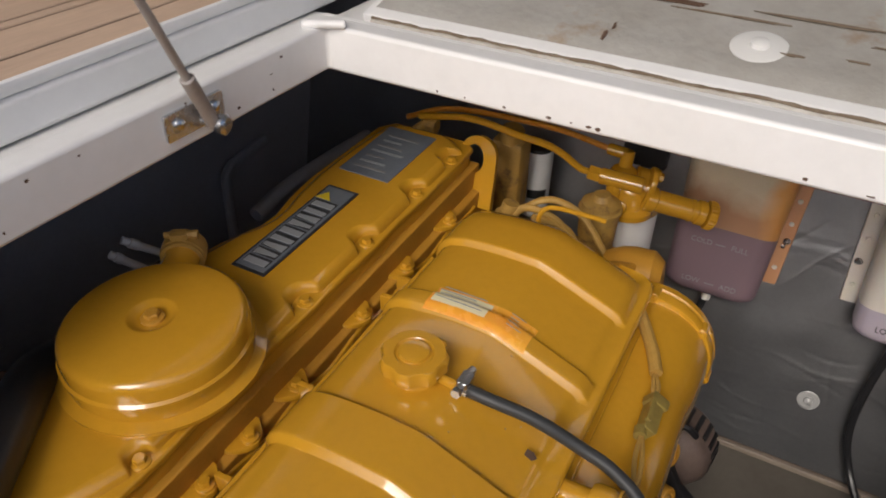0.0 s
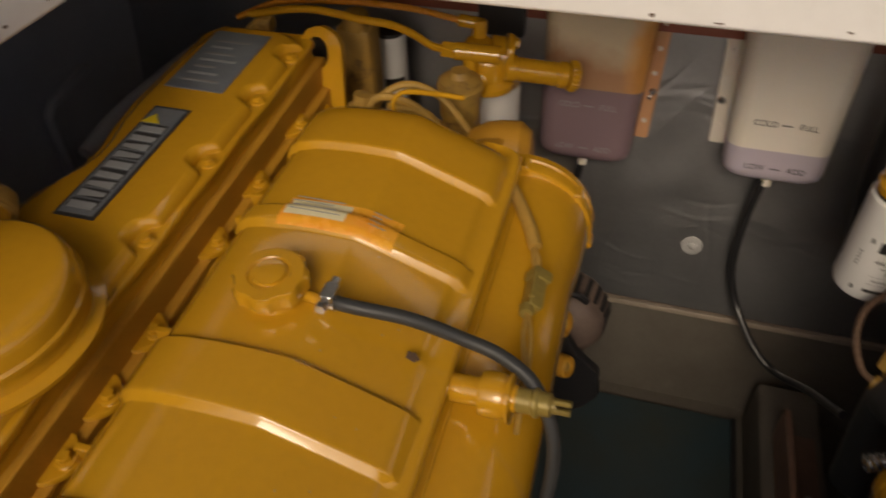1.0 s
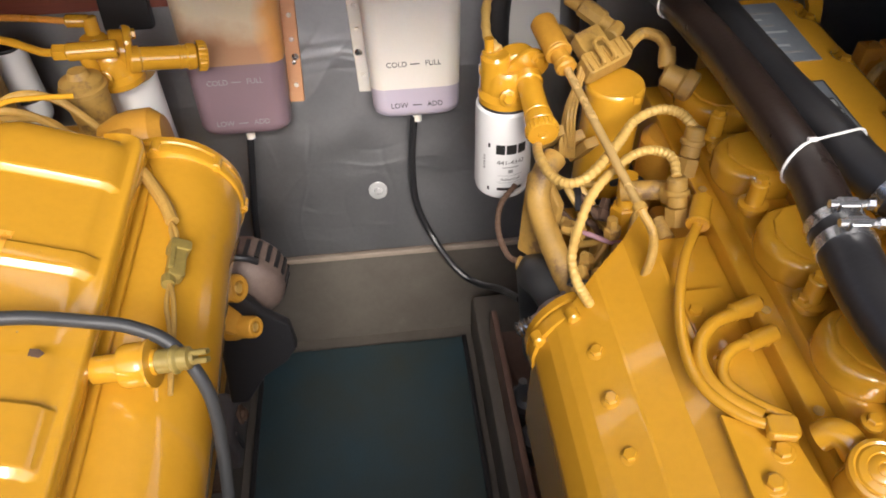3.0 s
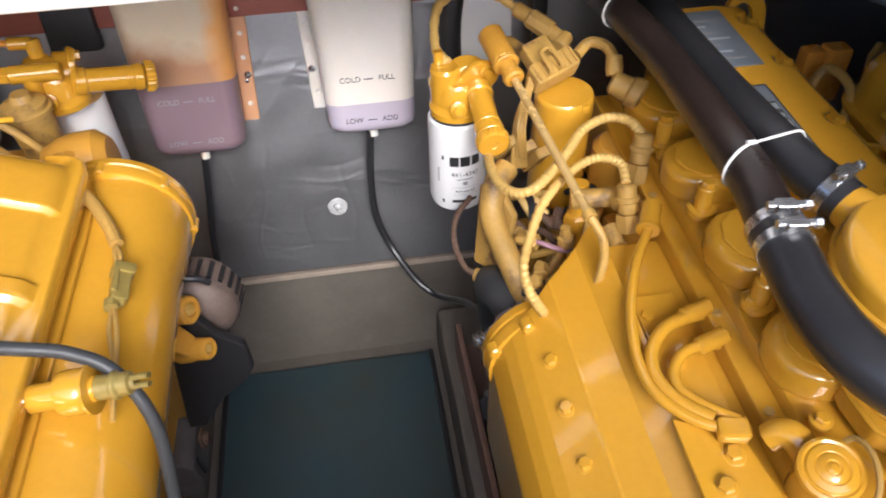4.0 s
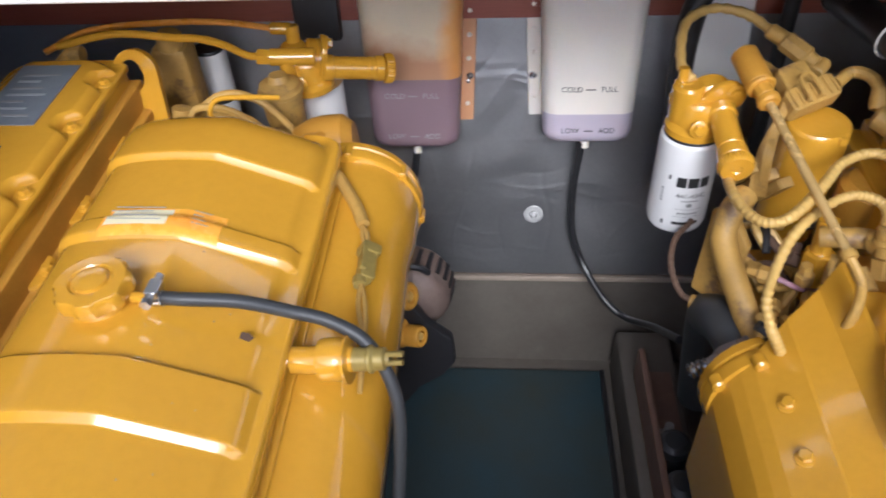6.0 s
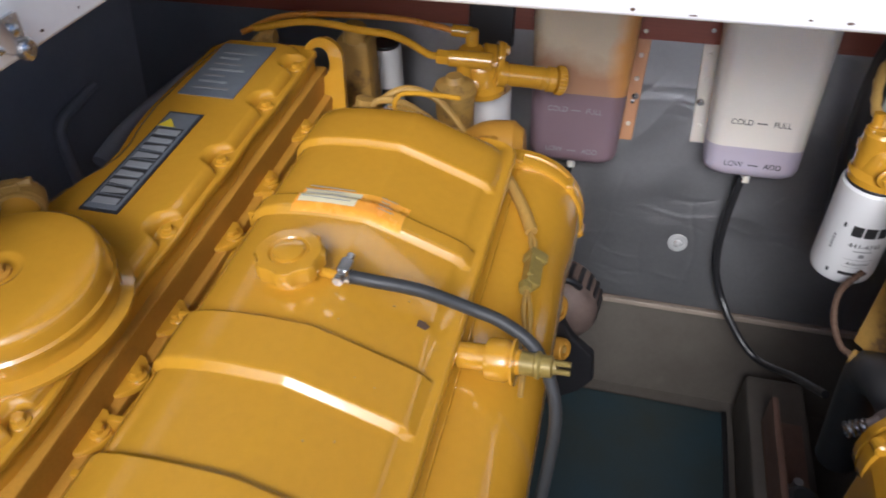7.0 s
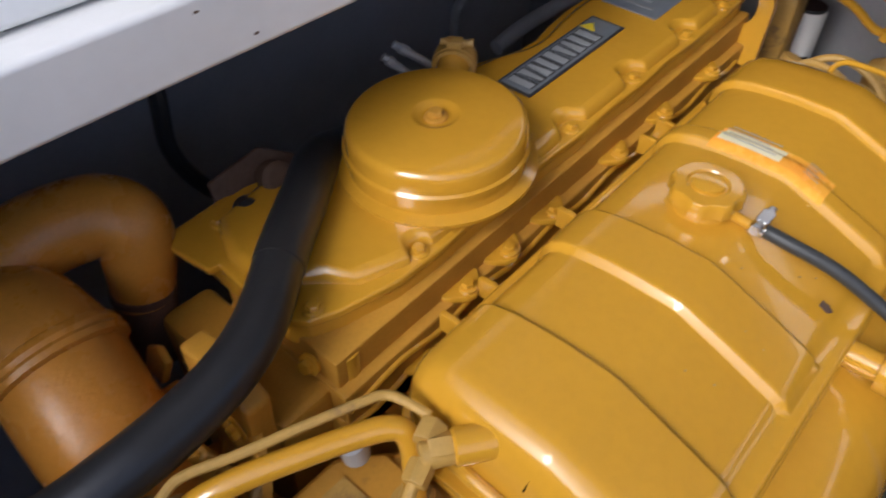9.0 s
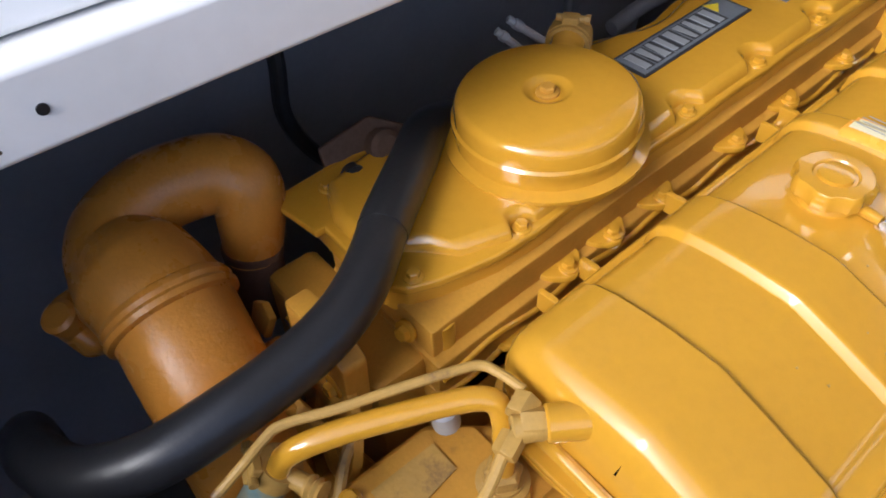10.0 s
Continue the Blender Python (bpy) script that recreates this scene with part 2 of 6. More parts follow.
def smooth_path(pts, n=8):
    pts = [Vector(p) for p in pts]
    if len(pts) == 2:
        return pts
    ext = [pts[0] * 2 - pts[1], *pts, pts[-1] * 2 - pts[-2]]
    out = []
    for i in range(1, len(ext) - 2):
        a, b, c, d = ext[i - 1:i + 3]
        for k in range(n):
            t = k / n
            out.append(0.5 * (2 * b + (c - a) * t + (2 * a - 5 * b + 4 * c - d) * t * t + (3 * b - a - 3 * c + d) * t ** 3))
    out.append(pts[-1])
    return out


def tube(pts, r, seg=12, n=8, radius=None, cap=True, smooth=True):
    """A tube along a path; radius(s) scales it, s from 0 to 1."""
    path = smooth_path(pts, n) if smooth else [Vector(p) for p in pts]
    bm = bmesh.new()
    rings = []
    tan = (path[1] - path[0]).normalized()
    nor = tan.orthogonal().normalized()
    for i, p in enumerate(path):
        t2 = (path[min(i + 1, len(path) - 1)] - path[max(i - 1, 0)]).normalized()
        nor = (nor - t2 * nor.dot(t2)).normalized()
        bi = t2.cross(nor)
        rr = r * (radius(i / (len(path) - 1)) if radius else 1)
        rings.append([bm.verts.new(p + (nor * math.cos(2 * math.pi * k / seg) + bi * math.sin(2 * math.pi * k / seg)) * rr) for k in range(seg)])
    for a, b in zip(rings, rings[1:]):
        for k in range(seg):
            bm.faces.new((a[k], a[(k + 1) % seg], b[(k + 1) % seg], b[k]))
    if cap:
        bm.faces.new(rings[0])
        bm.faces.new(rings[-1])
    return bm


def merge(*bms):
    out = bms[0]
    for b in bms[1:]:
        me = bpy.data.meshes.new("tmp")
        b.to_mesh(me)
        b.free()
        out.from_mesh(me)
        bpy.data.meshes.remove(me)
    return out


def bolt(at, axis=(0, 0, 1), r=0.008, h=0.008, washer=True):
    """Hex head with a flange washer and a dished top."""
    prof = [(r * 0.92, 0.0), (r, h * 0.15), (r, h * 0.85), (r * 0.85, h), (0, h)]
    bm = lathe(prof, Vector(at), axis, 6)
    if washer:
        bm = merge(bm, lathe([(r * 1.5, -0.002), (r * 1.5, 0.0015), (r * 1.2, 0.003), (0, 0.003)], Vector(at), axis, 16))
    return bm


def band(at, axis, r, w=0.012, t=0.0015):
    """A worm-drive hose clamp: strap and screw housing."""
    ax = Vector(axis).normalized()
    c = Vector(at)
    bm = lathe([(r, -w / 2), (r + t, -w / 2), (r + t, w / 2), (r, w / 2)], c, ax, 32)
    up = (Vector((0, 0, 1)) - ax * ax.z).normalized()
    side = ax.cross(up)
    h = c + up * (r + 0.005)
    bm2 = prism(rounded(0.022, w * 1.1, 0.003, 2), h - up * 0.005, side, ax, 0.009, 0.001, 1)
    bm3 = rod(h - side * 0.018, h + side * 0.02, 0.0045, 10)
    bm4 = lathe([(0.006, 0), (0.006, 0.006), (0, 0.006)], h + side * 0.018, side, 6)
    return merge(bm, bm2, bm3, bm4)


def words(name, text, size, m, mat, parent=None, label="", extrude=0.0004, align="CENTER"):
    """Lettering as a mesh in the plane of m."""
    cu = bpy.data.curves.new(name, "FONT")
    cu.body, cu.size, cu.extrude, cu.align_x, cu.align_y = text, size, extrude, align, "CENTER"
    tmp = new("lettering_source", cu)
    bpy.context.view_layer.update()
    me = bpy.data.meshes.new_from_object(tmp.evaluated_get(bpy.context.evaluated_depsgraph_get()))
    bpy.data.objects.remove(tmp)
    bpy.data.curves.remove(cu)
    me.materials.append(mat)
    ob = new(name, me)
    if parent is not None:
        ob.parent = parent
        base = parent.location.copy()
        q = parent.parent
        while q is not None:
            base += q.location
            q = q.parent
        m = Matrix.Translation(-base) @ m
    ob.matrix_basis = m
    if label:
        ob["label"] = label
    return ob


def axes(origin, x, y):
    """A pose from an origin and two directions in the plane."""
    x = Vector(x).normalized()
    z = x.cross(Vector(y)).normalized()
    y = z.cross(x)
    return Matrix.Translation(origin) @ Matrix((x, y, z)).transposed().to_4x4()


# ---- structure ----
BY, BL = 1.118, 0.214            # the bulkhead leans forward: y = BY + BL * z


def bulk(x, z, off=0.0):
    """A point on the bulkhead's lining, off metres in front of it."""
    k = 1 / math.hypot(1, BL)
    return Vector((x, BY + BL * z - off * k, z + off * BL * k))


BUP = Vector((0, BL, 1)).normalized()
BN = Vector((0, -1, BL)).normalized()


def bulk_plate(x0, x1, z0, z1, d0, d1, bevel=0.003):
    """A slab on the bulkhead between two heights, from d0 to d1 in front of it."""
    o = bulk(x0, z0, d1)
    h = (z1 - z0) * math.hypot(1, BL)
    return prism([(0, 0), (x1 - x0, 0), (x1 - x0, h), (0, h)], o, (1, 0, 0), BUP, d0 - d1, bevel)


FLOOR = 0.1
# SILL_B, the unseen after edge, is set where it shades the floor
SILL_L, SILL_R, SILL_F, SILL_B = -0.62, 0.79, 0.72, -0.56
Z0, Z1 = 1.226, 1.288             # the hatch opening's lip, lower and upper edge

solid("floor", box(-1.25, 1.6, -1.1, 1.5, FLOOR - 0.05, FLOOR, 0), PLY, "grey painted fibreglass bilge floor under the engines", "floor", "structure")
solid("wall_front", bulk_plate(-1.25, 1.6, FLOOR, 1.32, -0.06, -0.012, 0), PLY, "grey bulkhead closing the engine compartment", "bulkhead", "structure")
solid("wall_left", box(-1.2, -1.12, -1.1, 1.5, FLOOR, 1.3, 0), DARK, "dark blue-grey lined hull side", "wall", "structure")
solid("wall_right", box(1.5, 1.58, -1.1, 1.5, FLOOR, 1.3, 0), DARK, "dark blue-grey lined hull side", "wall", "structure")
solid("wall_back", box(-1.12, 1.5, -1.1, -1.04, FLOOR, 1.3, 0), DARK, "dark rear wall of the engine compartment", "wall", "structure")


def lining():
    """Foil-faced sheet with many fine creases, closest where it is seen best."""
    bm = bmesh.new()
    xs = [-1.12 + 0.02 * i for i in range(39)] + [-0.34 + 0.0032 * i for i in range(300)] + [0.62 + 0.022 * i for i in range(41)]
    nz, z0, z1 = 170, 0.362, 1.0
    rnd = random.Random(4)
    lines = []
    for _ in range(120):
        a = rnd.choice([0, 0.06, -0.1, 0.35, 1.45, 1.62, -0.3, 0.8])
        lines.append((rnd.uniform(-0.32, 0.6), rnd.uniform(0.38, 0.97), math.cos(a), math.sin(a), rnd.uniform(0.03, 0.2), rnd.choice([-1, 1, 1]) * rnd.uniform(0.0003, 0.0009), rnd.uniform(0.002, 0.0045), rnd.uniform(0.002, 0.012)))
    rows = []
    for j in range(nz + 1):
        row = []
        z = z0 + (z1 - z0) * j / nz
        for x in xs:
            d = 0.010 + 0.0016 * noise.noise((x * 4, z * 4, 1.3)) + 0.0016 * noise.noise((x * 13, z * 13, 4.3))
            for cx, cz, ca, sa, ln, h, w0, wob in lines:
                u = (x - cx) * ca + (z - cz) * sa
                if -ln < u < ln:
                    w = -(x - cx) * sa + (z - cz) * ca + wob * math.sin(u * 31 + cx * 50)
                    if -0.014 < w < 0.014:
                        d += h * math.exp(-(w / w0) ** 2) * (1 - abs(u) / ln)
            if j == 0:
                d = -0.004
            row.append(bm.verts.new(bulk(x, z, d)))
        rows.append(row)
    for a, b in zip(rows, rows[1:]):
        for i in range(len(xs) - 1):
            bm.faces.new((a[i], a[i + 1], b[i + 1], b[i]))
    return bm


solid("insulation", lining(), FOIL, "silver foil-faced insulation sheet creased over the bulkhead", "insulation", "structure", sharp=80)
solid("baseboard", bulk_plate(-1.12, 1.5, 0.349, 0.362, -0.012, 0.018, 0.003), LIT_EDGE, "strip edging the insulation, its pale lit look put into the colour", "strip", "structure")
solid("trim", bulk_plate(-1.12, 1.5, 0.935, 1.0, 0.004, 0.022, 0.002), REDWOOD, "red-brown varnished timber batten over the insulation", "batten", "structure")

# added cockpit roof and front, unseen: they block the sky except from astern
solid("roof", box(-2.2, 2.4, -0.25, 3.4, 2.7, 2.78, 0.02), BLOCKER, "unseen grey slab added overhead to block the sky", "roof", "structure")
solid("wall_house", box(-2.2, 2.4, 3.0, 3.08, 1.32, 2.7, 0), BLOCKER, "unseen grey wall added ahead to block the sky", "wall", "structure")
# raised plinths under the engines, beside the floor well
solid("stringer_1", box(0.345, 0.47, -1.04, 1.13, FLOOR, 0.24, 0.012), PLY, "grey painted fibreglass engine stringer", "stringer", "structure")
solid("stringer_2", box(-0.36, -0.2, -1.04, 1.13, FLOOR, 0.24, 0.012), PLY, "grey painted fibreglass engine stringer", "stringer", "structure")

hatch = thing("floor_mat", (0.07, 0.8, FLOOR), "dark teal rubber mat lying in the floor well", "mat")
part("mat_panel", box(-0.178, 0.326, -0.6, 1.108, FLOOR, FLOOR + 0.014, 0.004), MAT, hatch)
part("edging", merge(box(0.318, 0.33, -0.6, 1.108, FLOOR, FLOOR + 0.02, 0.003), box(-0.182, -0.17, -0.6, 1.108, FLOOR, FLOOR + 0.02, 0.003)), BLACK, hatch)


def engine_bed(x0, x1, name):
    t = thing(name, ((x0 + x1) / 2, 0.3, 0.24), "rusty brown steel engine bed rail on the stringer", "bed rail", "engine bed rails")
    part("flange", box(x0, x1, -0.9, 1.0, 0.24, 0.252, 0.003), BED, t)
    part("web", box(x0, x0 + 0.014, -0.9, 1.0, 0.252, 0.33, 0.003), BED, t)
    for y in (0.2, 0.55, 0.82):
        part("stud", merge(rod(((x0 + x1) / 2, y, 0.252), ((x0 + x1) / 2, y, 0.31), 0.009, 12), bolt(((x0 + x1) / 2, y, 0.262), (0, 0, 1), 0.016, 0.014)), DULL, t)
    return t


engine_bed(0.37, 0.45, "engine_bed")
engine_bed(-0.34, -0.24, "engine_bed")


def engine_mount():
    """A bolted rubber-and-steel foot between the bed and the engine."""
    t = thing("engine_mount", (-0.21, 0.77, 0.24), "grimy grey steel engine mount bolted to the stringer", "engine mount")
    part("base_plate", box(-0.236, -0.203, 0.68, 0.86, 0.24, 0.256, 0.003), RUSTY, t)
    part("housing", prism([(-0.235, 0.256), (-0.165, 0.256), (-0.16, 0.3), (-0.168, 0.345), (-0.185, 0.362), (-0.235, 0.366)], (0, 0.83, 0), (1, 0, 0), (0, 0, 1), 0.11, 0.006, 3), GREY_MOUNT, t)
    part("slot", prism(rounded(0.012, 0.05, 0.005, 3), (-0.1605, 0.745, 0.318), (0, 1, 0), (-0.1, 0, 1), 0.004, 0.001), BLACK, t)
    part("bolt", merge(rod((-0.17, 0.795, 0.33), (-0.146, 0.795, 0.332), 0.008, 12), bolt((-0.158, 0.795, 0.331), (1, 0, 0.1), 0.013, 0.01)), RUSTY, t)
    return t


engine_mount()
for y in (0.773, 0.685):
    solid("isolator_block", lathe([(0.026, 0.0), (0.03, 0.004), (0.03, 0.03), (0.024, 0.04), (0.03, 0.05), (0.03, 0.07), (0.02, 0.078), (0, 0.078)], (0.41, y, 0.252), (0, 0, 1), 24), GREY_HOSE, "dark grey rubber isolator block on the brown bed rail", "isolator", group="isolator blocks")


# deck with the hatch opening, its lip and gutter
def ring_slab(x0, x1, y0, y1, hx0, hx1, hy0, hy1, z0, z1, bevel=0.004):
    """A frame: a slab with a rectangular hole."""
    bm = bmesh.new()
    for z in (z0, z1):
        o = [bm.verts.new((x, y, z)) for x, y in ((x0, y0), (x1, y0), (x1, y1), (x0, y1))]
        i = [bm.verts.new((x, y, z)) for x, y in ((hx0, hy0), (hx1, hy0), (hx1, hy1), (hx0, hy1))]
        for k in range(4):
            bm.faces.new((o[k], o[(k + 1) % 4], i[(k + 1) % 4], i[k]))
    bm.verts.ensure_lookup_table()
    for base in (0, 4):
        for k in range(4):
            a, b = base + k, base + (k + 1) % 4
            bm.faces.new((bm.verts[a], bm.verts[b], bm.verts[b + 8], bm.verts[a + 8]))
    bmesh.ops.recalc_face_normals(bm, faces=bm.faces)
    if bevel:
        bevel_sharp(bm, bevel, 3)
    return bm


W = 0.035
solid("hatch_lip", ring_slab(SILL_L - W, SILL_R + W, SILL_B - W, SILL_F + W, SILL_L, SILL_R, SILL_B, SILL_F, Z0, Z1, 0.006), WHITE,
      "white gelcoat lip round the engine hatch opening, scuffed", "hatch coaming", "structure")
solid("gutter", ring_slab(-0.71, 0.86, SILL_B - 0.1, 0.8, SILL_L - W + 0.001, SILL_R + W - 0.001, SILL_B - W + 0.001, SILL_F + W - 0.001, Z0 + 0.009, Z0 + 0.046, 0.003), WHITE,
      "white gelcoat drain gutter behind the hatch lip", "gutter", "structure")
solid("deck", ring_slab(-1.9, 2.0, -1.9, 2.2, -0.69, 0.842, SILL_B - 0.08, 2.19, Z0 + 0.048, 1.318, 0.008), WHITE,
      "white gelcoat cockpit deck round the engine hatch", "deck", "structure")
solid("deck_front", box(-0.689, 0.841, 0.802, 2.189, Z0 + 0.01, 1.258, 0.004), WHITE, "white gelcoat deck ahead of the hatch opening", "deck", "structure")
solid("ceiling", ring_slab(-1.2, 1.58, -1.1, 1.5, -0.7, 0.87, SILL_B - 0.11, 0.81, 1.206, Z0 + 0.003, 0), DARK, "dark underside of the deck", "deck underside", "structure")
solid("gutter_bead", tube([(-0.668, 0.781, 1.268), (0.838, 0.781, 1.268)], 0.011, 10, smooth=False), WHITE, "white rounded moulding along the hatch gutter", "moulding", "structure")

# teak deck beside the hatch
teak = thing("deck_covering", (-1.0, 0.0, 1.318), "pale teak planking with dark seams on the side deck", "deck planks", kind="structure")
px = -0.699
for w in (0.05, 0.075, 0.02, 0.075, 0.075):
    part("plank", box(px - w + 0.002, px - 0.002, -1.6, 1.5, 1.318, 1.33, 0.0015, 1), WOOD, teak)
    px -= w + 0.003
part("caulking", box(px, -0.701, -1.6, 1.5, 1.318, 1.3265, 0), CAULK, teak)
solid("side_moulding", box(-0.7, -0.691, -1.6, 1.5, 1.318, 1.333, 0.004), WHITE, "white gelcoat step beside the teak deck", "moulding", "structure")
solid("bulwark", box(-1.16, px - 0.004, -1.6, 1.5, 1.318, 1.75, 0.01), DULL, "grey inner side of the boat's bulwark", "bulwark", "structure")


def lid():
    t = thing("deck_hatch", (0.085, 0.83, 1.26), "open engine hatch lid lying back, its lining weathered and torn", "hatch lid")
    a = radians(15)
    u, v = Vector((1, 0, 0)), Vector((0, math.cos(a), math.sin(a)))
    o = Vector((-0.62, 0.803, 1.281))
    part("lid_panel", prism([(0, 0), (1.42, 0), (1.42, 1.1), (0, 1.1)], o, u, v, -0.022, 0.004), WHITE, t)
    bm = bmesh.new()
    nx, ny = 90, 60
    rows = []
    for j in range(ny + 1):
        row = []
        for i in range(nx + 1):
            x, y = 0.012 + 1.39 * i / nx, 0.02 + 1.05 * j / ny
            h = 0.006 + 0.003 * noise.noise((x * 9, y * 9, 0)) + 0.0015 * noise.noise((x * 40, y * 40, 2))
            if i in (0, nx) or j in (0, ny):
                h = 0.0005
            row.append(bm.verts.new(o + u * x + v * y + u.cross(v) * h))
        rows.append(row)
    for p, q in zip(rows, rows[1:]):
        for i in range(nx):
            bm.faces.new((p[i], p[i + 1], q[i + 1], q[i]))
    part("lining", bm, FOAM, t, "weathered off-white foam lining with brown stains", 80)
    n = u.cross(v)
    at = Vector((-0.107, 0.884, 1.3025))
    part("fastener", lathe([(0.034, 0.0), (0.034, 0.002), (0.03, 0.004), (0.012, 0.005), (0.011, 0.009), (0.006, 0.011), (0, 0.011)], at + n * 0.004, n, 32), NYLON, t, "round white nylon washer fastener")
    rnd = random.Random(3)
    for x0, y0, w, h in ((0.37, 0.15, 0.07, 0.006), (0.3, 0.135, 0.03, 0.003), (0.47, 0.135, 0.06, 0.0022), (0.58, 0.155, 0.07, 0.0025), (0.55, 0.075, 0.012, 0.0025), (0.68, 0.12, 0.05, 0.003), (0.62, 0.085, 0.014, 0.002), (0.335, 0.045, 0.0025, 0.011), (0.34, 0.07, 0.002, 0.008), (0.8, 0.14, 0.06, 0.003), (0.45, 0.33, 0.12, 0.012)):
        pts = []
        for k in range(14):
            a = 2 * math.pi * k / 14
            r = 1 + rnd.uniform(-0.35, 0.35)
            pts.append((x0 + w * math.cos(a) * r, y0 + h * math.sin(a) * r))
        part("tear", prism(pts, o + n * 0.0075, u, v, 0.001, 0), RUSTY if w > 0.065 and h > 0.005 or w < 0.003 else GRIME, t, "dark torn patch in the lining")
    part("grime_bead", tube([(-0.6 + 0.02 * k, 0.797 + rnd.uniform(-0.0015, 0.0015), 1.2795 + rnd.uniform(-0.001, 0.0012)) for k in range(70)], 0.0032, 8, 2, lambda s: 0.8 + 0.25 * math.sin(s * 391) * math.sin(s * 137)), GRIME, t, "brown grimy sealant line")
    part("rail", box(-0.6, 0.78, 0.792, 0.802, 1.258, 1.279, 0.003), OLD_WHITE, t)
    return t


lid()


chips = thing("paint_chips", (0.0, 0.719, 1.232), "dark chipped paint specks along the hatch lip", "paint chips", kind="structure")
rnd = random.Random(8)
for k in range(18):
    x = rnd.choice([rnd.gauss(-0.3, 0.07), rnd.uniform(-0.6, 0.7)])
    w, h = rnd.uniform(0.001, 0.006), rnd.uniform(0.0006, 0.0022)
    pts = [(x + w * math.cos(2 * math.pi * i / 7) * rnd.uniform(0.6, 1.2), h * math.sin(2 * math.pi * i / 7) * rnd.uniform(0.5, 1.3)) for i in range(7)]
    part("chip", prism(pts, (0, 0.7195, 1.2365 + rnd.uniform(-0.003, 0.001)), (1, 0, 0), (0, 0, 1), 0.0008, 0), RUSTY, chips)
for k in range(16):
    y, w, h = rnd.uniform(-0.4, 0.65), rnd.uniform(0.001, 0.004), rnd.uniform(0.0006, 0.0016)
    pts = [(y + w * math.cos(2 * math.pi * i / 7) * rnd.uniform(0.6, 1.2), h * math.sin(2 * math.pi * i / 7) * rnd.uniform(0.5, 1.3)) for i in range(7)]
    part("chip", prism(pts, (-0.6202, 0, 1.24 + rnd.choice([0, 0.02, 0.035])), (0, 1, 0), (0, 0, 1), 0.0008, 0), RUSTY, chips)


# gas strut bracket on the hatch lip
def stay():
    t = thing("hatch_stay", (-0.6, 0.49, 1.26), "steel hatch stay rod on a bolted bracket", "hatch stay")
    part("bracket", prism(rounded(0.086, 0.031, 0.003, 2), (-0.62, 0.474, 1.258), (0, 1, 0), (0, 0, 1), 0.004, 0.001), STEEL, t)
    for y in (0.449, 0.503):
        part("bolt", lathe([(0.007, 0), (0.0065, 0.003), (0.003, 0.005), (0, 0.005)], (-0.616, y, 1.259), (1, 0, 0), 16), STEEL, t)
    part("pivot", merge(rod((-0.616, 0.488, 1.246), (-0.596, 0.488, 1.246), 0.006, 12), lathe([(0.011, 0), (0.012, 0.004), (0.012, 0.009), (0.008, 0.012), (0, 0.012)], (-0.602, 0.491, 1.246), (1, 0.2, 0), 20)), STEEL, t)
    a, b = Vector((-0.604, 0.486, 1.248)), Vector((-0.575, 0.383, 1.446))
    d = (b - a).normalized()
    part("sleeve", rod(a, a + d * 0.075, 0.008, 16, bevel=0.001), DULL, t)
    part("rod", rod(a + d * 0.07, a + d * 0.6, 0.0045, 12), DULL, t)
    return t


stay()
solid("pin", merge(rod((-0.64, 0.695, 1.293), (-0.59, 0.722, 1.293), 0.006, 12, bevel=0.002)), WHITE, "white painted hinge pin on the hatch lip", "pin")
# the dark inside of a hole, put into a flat black disc
solid("drain_plug", lathe([(0.0042, 0), (0.0042, 0.003), (0, 0.003)], (-0.6215, -0.114, 1.257), (1, 0, 0), 16), BLACK, "small black disc standing for a hole in the hatch lip", "plug")


